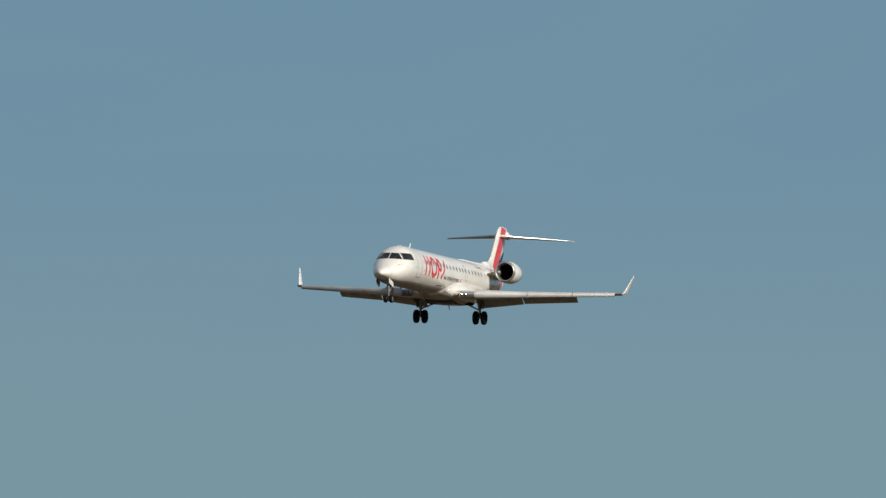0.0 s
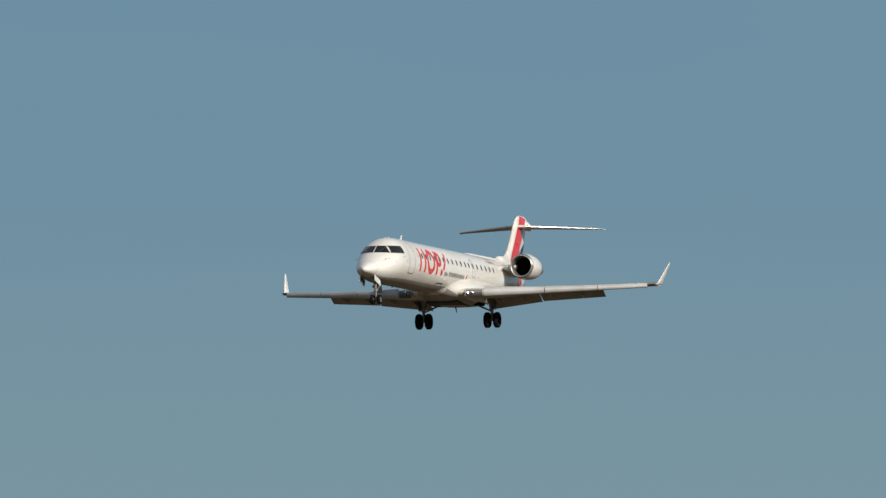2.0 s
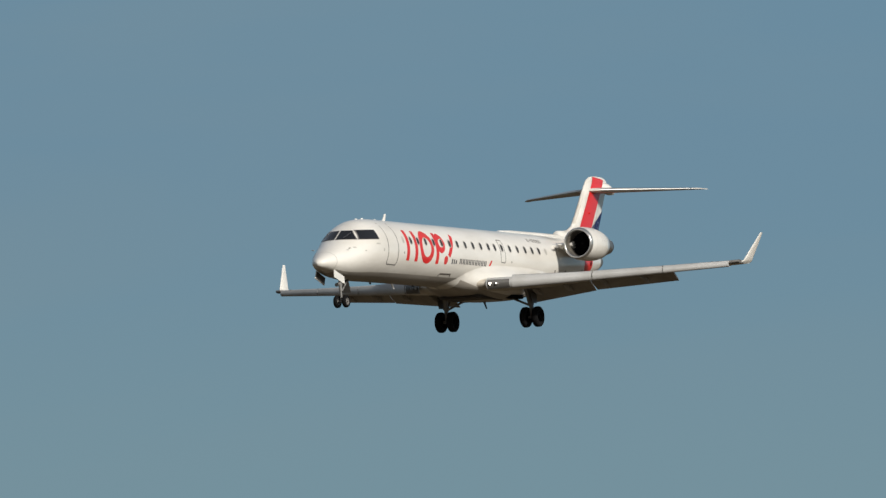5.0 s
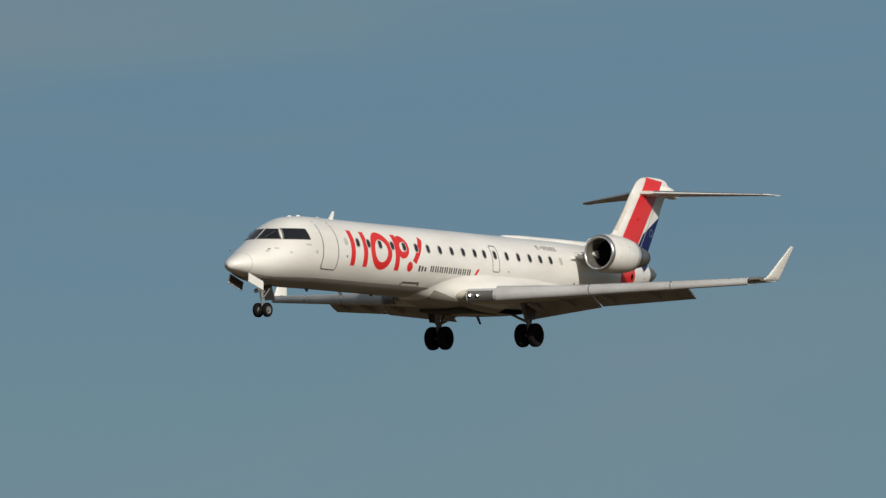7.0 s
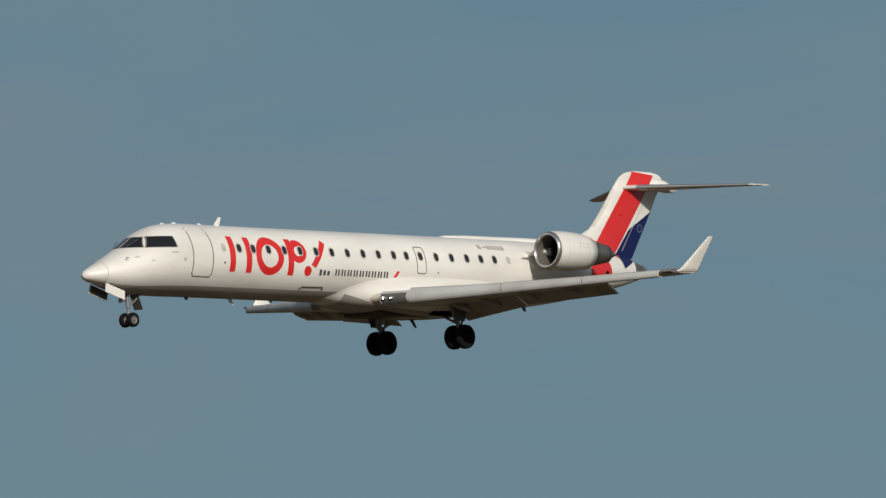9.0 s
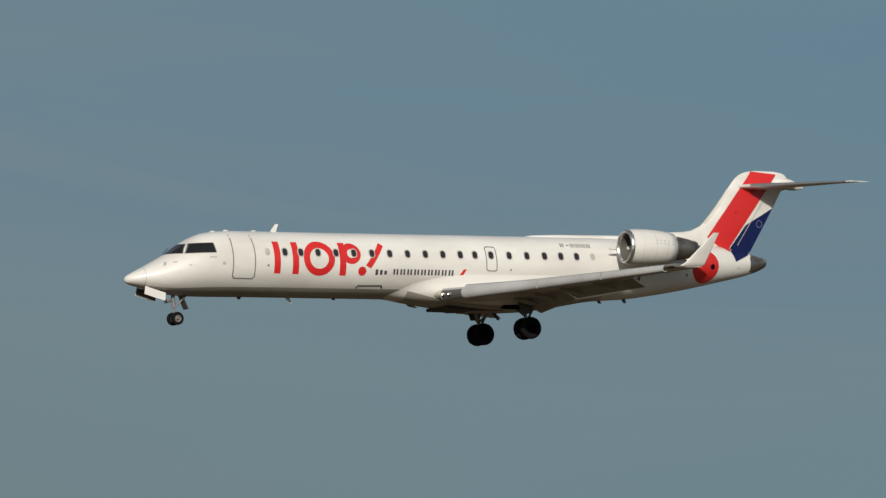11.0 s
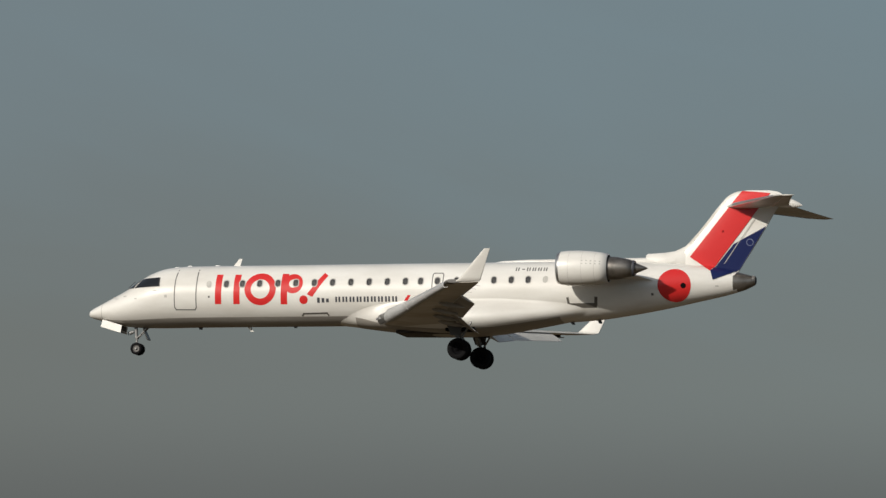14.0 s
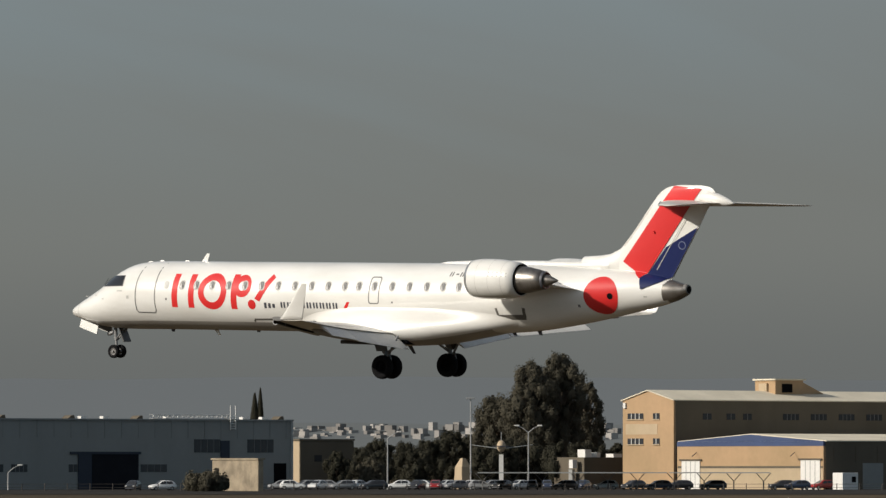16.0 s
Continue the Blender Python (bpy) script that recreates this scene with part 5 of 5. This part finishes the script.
def cypress(q, dist, top, width, seed):
    rnd = random.Random(seed)
    h, r = high(top, dist), width * dist / 24000.0
    ob = thing("cypress_tree", "slender dark cypress behind the hangar roof", "cypress", Matrix.Translation(at(q, dist)))
    bm = bmesh.new()
    tube(bm, (0, 0, 0), (0, 0, h * 0.8), 0.2, 0.04, 8)
    part("trunk", bm, BARK, ob)
    vs, fs = [], []
    for i in range(3600):
        u = rnd.random()
        rad = r * min(1.0, 3 * u + 0.25) * (1 - u ** 2.2) ** 0.8 * rnd.uniform(0.55, 1.12)
        a = rnd.uniform(0, 6.283)
        p = Vector((rad * math.cos(a), rad * math.sin(a), 0.6 + (h - 0.6) * u))
        o = Vector((math.cos(a), math.sin(a), 0.4)) * 0.12
        t = Vector((-math.sin(a), math.cos(a), 0)) * rnd.uniform(0.08, 0.2)
        b = len(vs)
        vs += [p - t, p + t, p + o + Vector((0, 0, rnd.uniform(0.4, 0.9)))]
        fs.append((b, b + 1, b + 2))
    me = bpy.data.meshes.new("crown")
    me.from_pydata(vs, [], fs)
    me.materials.append(LEAFDARK)
    new("crown", me).parent = ob


def trees():
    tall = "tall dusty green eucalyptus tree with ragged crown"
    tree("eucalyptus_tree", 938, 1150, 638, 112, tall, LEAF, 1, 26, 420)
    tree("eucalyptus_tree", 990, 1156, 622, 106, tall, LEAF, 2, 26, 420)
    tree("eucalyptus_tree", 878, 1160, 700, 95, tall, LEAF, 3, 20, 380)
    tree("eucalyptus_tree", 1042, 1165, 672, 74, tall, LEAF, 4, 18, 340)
    low = "low dark green tree behind the car park"
    for i, (q, y, w) in enumerate(((632, 782, 70), (668, 770, 75), (712, 775, 80), (757, 768, 70), (800, 752, 85), (835, 760, 80), (580, 790, 60), (1092, 775, 60))):
        tree("tree", q, 1165 + 9 * (i % 3), y + 10, w, low, LEAFDARK, 10 + i, 14, 300, 0.3, 0.2, group="trees behind the car park", tall=0.75)
    scrub = "dense dark green scrub under the tall trees"
    for i, (q, y, w) in enumerate(((866, 788, 84), (912, 780, 90), (958, 792, 84), (1002, 784, 92), (1050, 790, 80), (742, 796, 80), (655, 800, 80))):
        tree("bush", q, 1128 + 5 * (i % 3), y, w, scrub, LEAFDARK, 110 + i, 12, 260, 0.3, 0.12, 1.3, "bush", "scrub under the trees")
    dark = "broad dark green tree beyond the office block"
    for i, (q, y, w) in enumerate(((1950, 733, 150), (2020, 719, 170), (2095, 717, 180), (2165, 722, 165), (2240, 742, 140), (2300, 730, 125), (2225, 734, 90), (2060, 732, 150), (2130, 730, 150))):
        tree("tree", q, 1262 + 11 * (i % 3), y, w, dark, LEAFDARK, 30 + i, 20, 380, 0.3, 0.22, 1.2, group="dark trees", tall=0.55)
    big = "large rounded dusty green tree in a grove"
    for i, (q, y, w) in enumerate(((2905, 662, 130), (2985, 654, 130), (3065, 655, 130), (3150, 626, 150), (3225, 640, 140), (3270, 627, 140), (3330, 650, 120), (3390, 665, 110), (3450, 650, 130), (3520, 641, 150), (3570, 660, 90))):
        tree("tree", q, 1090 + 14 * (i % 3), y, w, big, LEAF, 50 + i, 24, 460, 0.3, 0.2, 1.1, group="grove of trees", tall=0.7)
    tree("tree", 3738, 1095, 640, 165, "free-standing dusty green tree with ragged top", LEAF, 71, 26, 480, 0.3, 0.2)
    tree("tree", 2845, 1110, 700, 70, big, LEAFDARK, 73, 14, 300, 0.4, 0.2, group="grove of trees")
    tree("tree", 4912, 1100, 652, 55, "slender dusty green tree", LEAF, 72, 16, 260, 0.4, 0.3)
    for q, y, w, s in ((451, 702, 24, 81), (461, 694, 17, 82)):
        cypress(q, 1190, y, w, s)
    tree("bush", 596, 1075, 800, 46, "dark green shrub before the tan wall", LEAFDARK, 92, 12, 220, 0.3, 0.2, 1.1, "bush")
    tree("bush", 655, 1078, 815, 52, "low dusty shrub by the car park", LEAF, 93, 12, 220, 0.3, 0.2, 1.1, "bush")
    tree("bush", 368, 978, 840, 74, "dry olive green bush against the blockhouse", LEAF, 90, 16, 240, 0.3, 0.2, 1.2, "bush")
    tree("bush", 1275 + 1214, 1085, 815, 60, "round dark green shrub", LEAFDARK, 91, 12, 220, 0.3, 0.2, 1.1, "bush")


def street_lamp(q, dist, top, arms, label):
    h = high(top, dist)
    ob = thing("street_lamp", label, "lamp post", Matrix.Translation(at(q, dist)) @ pose(0, 0, 0, 0, 0, az_of(q) - 90))
    bm = bmesh.new()
    tube(bm, (0, 0, 0), (0, 0, h - (1.2 if arms else 0)), 0.14, 0.09, 10)
    part("post", bm, POLE, ob)
    for s in arms:
        bm = bmesh.new()
        tube(bm, (0, 0, h - 1.25), (s * 0.9, 0, h - 0.5), 0.07, n=8)
        tube(bm, (s * 0.9, 0, h - 0.5), (s * 1.7, 0, h - 0.2), 0.06, n=8)
        part("arm", bm, POLE, ob)
        bm = bmesh.new()
        box(bm, s * 1.5 - (0.1 if s > 0 else 0.7), s * 1.5 + (0.7 if s > 0 else 0.1), -0.2, 0.2, h - 0.22, h - 0.02, 0.05)
        part("lamp_head", bm, WALLWHITE, ob)
    if not arms:
        bm = bmesh.new()
        box(bm, -0.7, 0.7, -0.35, 0.35, h - 0.15, h + 0.15, 0.05)
        part("lamp_head", bm, POLE, ob)


def car(colour, name_label, cab=0.0):
    """A small hatchback: body with bonnet and cabin in one shell, glass, wheels and lamps; x along its length, the bonnet towards -x."""
    ob = thing("car", name_label, "car", group="parked cars")
    body = surface("car paint " + name_label.split()[0], colour, 0.3, vary=0.03, coat=0.5)
    # stations: x, half width, sill, belt, half width at the roof, roof
    shell = [(-2.02, 0.62, 0.42, 0.60, 0.50, 0.64), (-1.96, 0.74, 0.28, 0.70, 0.60, 0.74), (-1.70, 0.82, 0.22, 0.78, 0.68, 0.84), (-1.05, 0.85, 0.20, 0.88, 0.74, 0.96),
             (-0.30, 0.86, 0.20, 0.92, 0.60, 1.42), (0.30, 0.86, 0.20, 0.93, 0.62, 1.50), (1.10 + cab, 0.86, 0.20, 0.95, 0.61, 1.48), (1.55 + cab, 0.84, 0.22, 0.97, 0.58, 1.38), (1.92 + cab, 0.80, 0.26, 0.96, 0.64, 1.02), (2.02 + cab, 0.72, 0.36, 0.80, 0.60, 0.84)]
    bm = bmesh.new()
    loft(bm, [[(x, -w * 0.94, z0), (x, w * 0.94, z0), (x, w, (z0 + zb) / 2), (x, w * 0.97, zb), (x, wr, zr - 0.04), (x, wr * 0.8, zr), (x, -wr * 0.8, zr), (x, -wr, zr - 0.04), (x, -w * 0.97, zb), (x, -w, (z0 + zb) / 2)] for x, w, z0, zb, wr, zr in shell])
    part("body", bm, body, ob)

    def pane(corners):
        bm = bmesh.new()
        bm.faces.new([bm.verts.new(p) for p in corners])
        part("window", bm, PANE, ob)
    for sy in (-1, 1):
        pane([(-0.72, sy * 0.845, 0.95), (0.34, sy * 0.850, 0.97), (0.34, sy * 0.665, 1.41), (-0.20, sy * 0.655, 1.36)])
        pane([(0.42, sy * 0.850, 0.97), (1.48 + cab, sy * 0.835, 1.0), (1.28 + cab, sy * 0.655, 1.37), (0.42, sy * 0.665, 1.41)])
    pane([(-1.02, -0.66, 0.985), (-1.02, 0.66, 0.985), (-0.36, 0.52, 1.41), (-0.36, -0.52, 1.41)])
    pane([(1.90 + cab, -0.58, 1.065), (1.90 + cab, 0.58, 1.065), (1.61 + cab, 0.50, 1.355), (1.61 + cab, -0.50, 1.355)])
    slab("bumper", -2.06, -1.9, -0.66, 0.66, 0.24, 0.40, INK, ob, "", 0.03)
    slab("bumper", 1.92 + cab, 2.06 + cab, -0.66, 0.66, 0.28, 0.44, INK, ob, "", 0.03)
    for sx in (-1.3, 1.28 + cab):
        for sy in (-0.77, 0.77):
            w = part("wheel", wheel_mesh(0.31, 0.2), RUBBER, ob)
            w.location = (sx, sy, 0.31)
            bm = bmesh.new()
            spun(bm, [(math.copysign(0.1, sy), 0.0), (math.copysign(0.1, sy), 0.19)], (0, 0, 0), "y", 14)
            part("rim", bm, HUB, w)
    for sy in (-0.56, 0.56):
        slab("headlight", -2.0, -1.84, sy - 0.14, sy + 0.14, 0.60, 0.73, WALLWHITE, ob)
        slab("tail_light", 1.9 + cab, 2.0 + cab, sy - 0.10, sy + 0.12, 0.74, 0.96, RED, ob)
    return ob


def car_park():
    kinds = [car((0.75, 0.75, 0.73), "white hatchback parked in the car park"), car((0.27, 0.275, 0.28), "silver car parked in the car park"),
             car((0.03, 0.032, 0.036), "black car parked in the car park", 0.25), car((0.35, 0.02, 0.02), "red car parked in the car park"), car((0.05, 0.07, 0.12), "blue car parked in the car park")]
    rows = [(497, 1, 20), (518, 0, 165), (541, 1, 30), (562, 0, 30), (585, 1, 160), (607, 1, 20), (636, 0, 200), (660, 2, 10), (706, 0, 5), (738, 2, 40), (752, 0, 150), (771, 3, 90), (789, 0, 12), (806, 1, 20), (829, 0, 8), (852, 1, 150), (868, 1, 15),
            (888, 2, 70), (918, 0, 15), (942, 2, 80), (968, 4, 100), (1000, 2, 20), (1030, 4, 60), (1072, 0, 10), (1120, 2, 20), (1165, 4, 15), (1200, 2, 30), (1260, 2, 8), (1382, 2, 12), (1410, 4, 40), (1455, 3, 8), (288, 0, 14), (236, 2, 90)]
    first = set()
    for i, (q, k, turn) in enumerate(rows):
        d = 1066 - 7 * (i % 2) if q > 480 else 1022
        m = Matrix.Translation(at(q, d, 0.06)) @ pose(0, 0, 0, 0, 0, az_of(q) - 90 + turn + (i * 37) % 56 - 22)
        if k in first:
            copy_thing(kinds[k], m)
        else:
            kinds[k].matrix_world = m
            first.add(k)
    # sun roofs over the bays
    for q0, q1 in ((845, 1010), (1014, 1180), (1184, 1362)):
        a, b = at(q0, 1052), at(q1, 1052)
        L = (b - a).length
        ob = thing("carport", "long thin grey carport roof on branching posts", "carport", Matrix.Translation(a) @ pose(0, 0, 0, 0, 0, math.degrees(math.atan2((b - a).y, (b - a).x))), "carports")
        slab("canopy", 0, L, -2.4, 8.5, 2.62, 2.78, SHED, ob, "thin grey canopy")
        for k in range(int(L // 4.6) + 1):
            x = 0.8 + 4.6 * k
            if x < L:
                bm = bmesh.new()
                tube(bm, (x, 0, 0), (x, 0, 1.4), 0.10, n=8)
                tube(bm, (x, 0, 1.4), (x - 1.1, -0.6, 2.62), 0.06, n=6)
                tube(bm, (x, 0, 1.4), (x + 1.1, -0.6, 2.62), 0.06, n=6)
                part("post", bm, LINE, ob)
    street_lamp(686, 1075, 763, (1,), "grey single-arm street lamp in the car park")
    street_lamp(833, 1080, 705, (), "tall grey floodlight mast by the trees")
    street_lamp(935, 1075, 752, (-1, 1), "pale double-arm street lamp in the car park")
    street_lamp(16, 1040, 822, (1,), "short pale lamp beside the hangar")
    street_lamp(1214 + 410, 1050, 780, (), "thin grey mast before the dark hall")
    # small aircraft on a pedestal
    p = thing("pedestal_aircraft", "small beige propeller aircraft raised on a pale pedestal", "monument", Matrix.Translation(at(887, 1085)) @ pose(0, 0, 0, 0, 0, az_of(887) - 90))
    slab("pedestal", -0.35, 0.35, -0.35, 0.35, 0, 5.6, WALLWHITE, p)
    bm = bmesh.new()
    rings = []
    for y, r in ((-2.4, 0.08), (-2.2, 0.55), (-1.0, 0.72), (1.0, 0.6), (3.5, 0.2), (4.0, 0.05)):
        rings.append([(r * math.cos(2 * math.pi * i / 16), y, 6.9 + 1.35 * r * math.sin(2 * math.pi * i / 16)) for i in range(16)])
    loft(bm, rings)
    part("body", bm, CREAM, p)
    for s in (-1, 1):
        bm = bmesh.new()
        loft(bm, [[(0, -0.9, 6.6), (0, 0.7, 6.6), (0, 0.7, 6.45), (0, -0.9, 6.45)], [(s * 5.0, -0.5, 7.2), (s * 5.0, 0.4, 7.2), (s * 5.0, 0.4, 7.12), (s * 5.0, -0.5, 7.12)]], smooth=False)
        part("wing", bm, SHED, p)
    slab("tail_fin", -0.06, 0.06, 2.8, 4.0, 7.0, 9.2, SHED, p)
    slab("propeller", -1.3, 1.3, -2.55, -2.45, 6.82, 6.98, INK, p)
    s = thing("sandstone_kiosk", "small sunlit sandstone kiosk", "kiosk", Matrix.Translation(at(817, 1092)) @ pose(0, 0, 0, 0, 0, 75))
    bm = bmesh.new()
    loft(bm, [[(0, 0, 0), (2.2, 0, 0), (2.2, 2.2, 0), (0, 2.2, 0)], [(0.2, 0.2, 3.6), (2, 0.2, 3.6), (2, 2, 3.6), (0.2, 2, 3.6)], [(0.8, 0.8, 5.0), (1.4, 0.8, 5.0), (1.4, 1.4, 5.0), (0.8, 1.4, 5.0)]], smooth=False)
    part("wall", bm, CREAM, s)
    # low rail at the field's edge
    f = thing("perimeter_fence", "low dark perimeter fence along the field", "fence")
    pts = [polar(a, 1000) for a in np.linspace(123.0, 133.5, 56)]
    for a, b in zip(pts, pts[1:]):
        bm = bmesh.new()
        tube(bm, (a.x, a.y, 1.05), (b.x, b.y, 1.05), 0.03, n=6)
        tube(bm, (a.x, a.y, 0.55), (b.x, b.y, 0.55), 0.025, n=6)
        part("rail", bm, COVE, f)
        bm = bmesh.new()
        tube(bm, (a.x, a.y, 0), (a.x, a.y, 1.15), 0.07, n=6)
        part("post", bm, COVE, f)


ground()
hills()
ochre_works()
hangar()
right_side()
trees()
car_park()


# ---- what moves ----
def motions():
    walk(airplane, [
        (0.0, pose(416.33, 121.58, 33.71, 2.39, 0.68, 0.18)),
        (0.5, pose(402.04, 122.02, 33.13, 0.78, 0.51, 0.07)),
        (1.0, pose(384.91, 120.45, 32.38, 0.14, 0.63, 0.02)),
        (1.5, pose(368.78, 118.28, 31.61, -0.64, 0.59, -0.04)),
        (2.0, pose(351.55, 117.52, 30.77, -0.34, 0.52, -0.01)),
        (2.5, pose(335.96, 117.03, 29.97, 0.04, 0.29, 0.01)),
        (3.0, pose(318.64, 117.03, 28.98, 0.09, -0.15, 0.00)),
        (3.5, pose(302.32, 117.75, 28.01, -1.08, -0.78, -0.08)),
        (4.0, pose(283.15, 118.51, 26.86, -2.20, -1.12, -0.16)),
        (4.5, pose(266.92, 119.87, 26.01, -2.01, -1.14, -0.15)),
        (5.0, pose(253.07, 122.92, 25.38, -1.71, -1.10, -0.13)),
        (5.5, pose(241.22, 127.58, 25.01, -1.07, -0.87, -0.09)),
        (6.0, pose(229.46, 132.81, 24.70, -0.34, -0.52, -0.04)),
        (6.5, pose(216.21, 137.48, 24.28, 0.26, -0.20, 0.01)),
        (7.0, pose(200.27, 140.38, 23.57, 0.52, -0.06, 0.03)),
        (7.5, pose(182.20, 141.35, 22.34, -0.05, -0.44, -0.02)),
        (8.0, pose(172.76, 148.50, 21.99, -1.47, -0.75, -0.12)),
        (8.5, pose(169.65, 162.30, 22.53, -1.57, -0.62, -0.12)),
        (9.0, pose(163.15, 177.71, 23.01, -0.58, -0.55, -0.06)),
        (9.5, pose(155.07, 192.74, 23.01, -0.33, -0.57, -0.05)),
        (10.0, pose(144.51, 209.31, 23.07, -0.35, -0.49, -0.04)),
        (10.5, pose(130.99, 227.17, 23.19, -0.38, -0.36, -0.04)),
        (11.0, pose(112.90, 244.95, 23.24, -0.43, -0.22, -0.03)),
        (11.5, pose(88.96, 260.63, 23.12, -0.50, -0.12, -0.02)),
        (12.0, pose(58.50, 271.56, 22.71, -0.58, -0.11, -0.02)),
        (12.5, pose(22.66, 276.00, 21.43, -0.90, -0.50, -0.04)),
        (13.0, pose(-14.71, 279.58, 20.08, -4.05, -0.25, -0.02)),
        (13.5, pose(-52.02, 282.13, 18.74, -4.60, 0.13, 0.06)),
        (14.0, pose(-86.17, 281.91, 17.59, -3.16, 0.83, 0.09)),
        (14.5, pose(-115.58, 262.37, 15.43, -1.25, 0.79, -0.08)),
        (15.0, pose(-138.31, 241.51, 13.60, 1.70, 1.48, -0.52)),
        (15.5, pose(-158.40, 224.20, 12.05, 1.70, 1.81, 0.26)),
        (16.0, pose(-175.75, 202.43, 10.30, 1.66, 2.21, 1.21)),
    ])


motions()
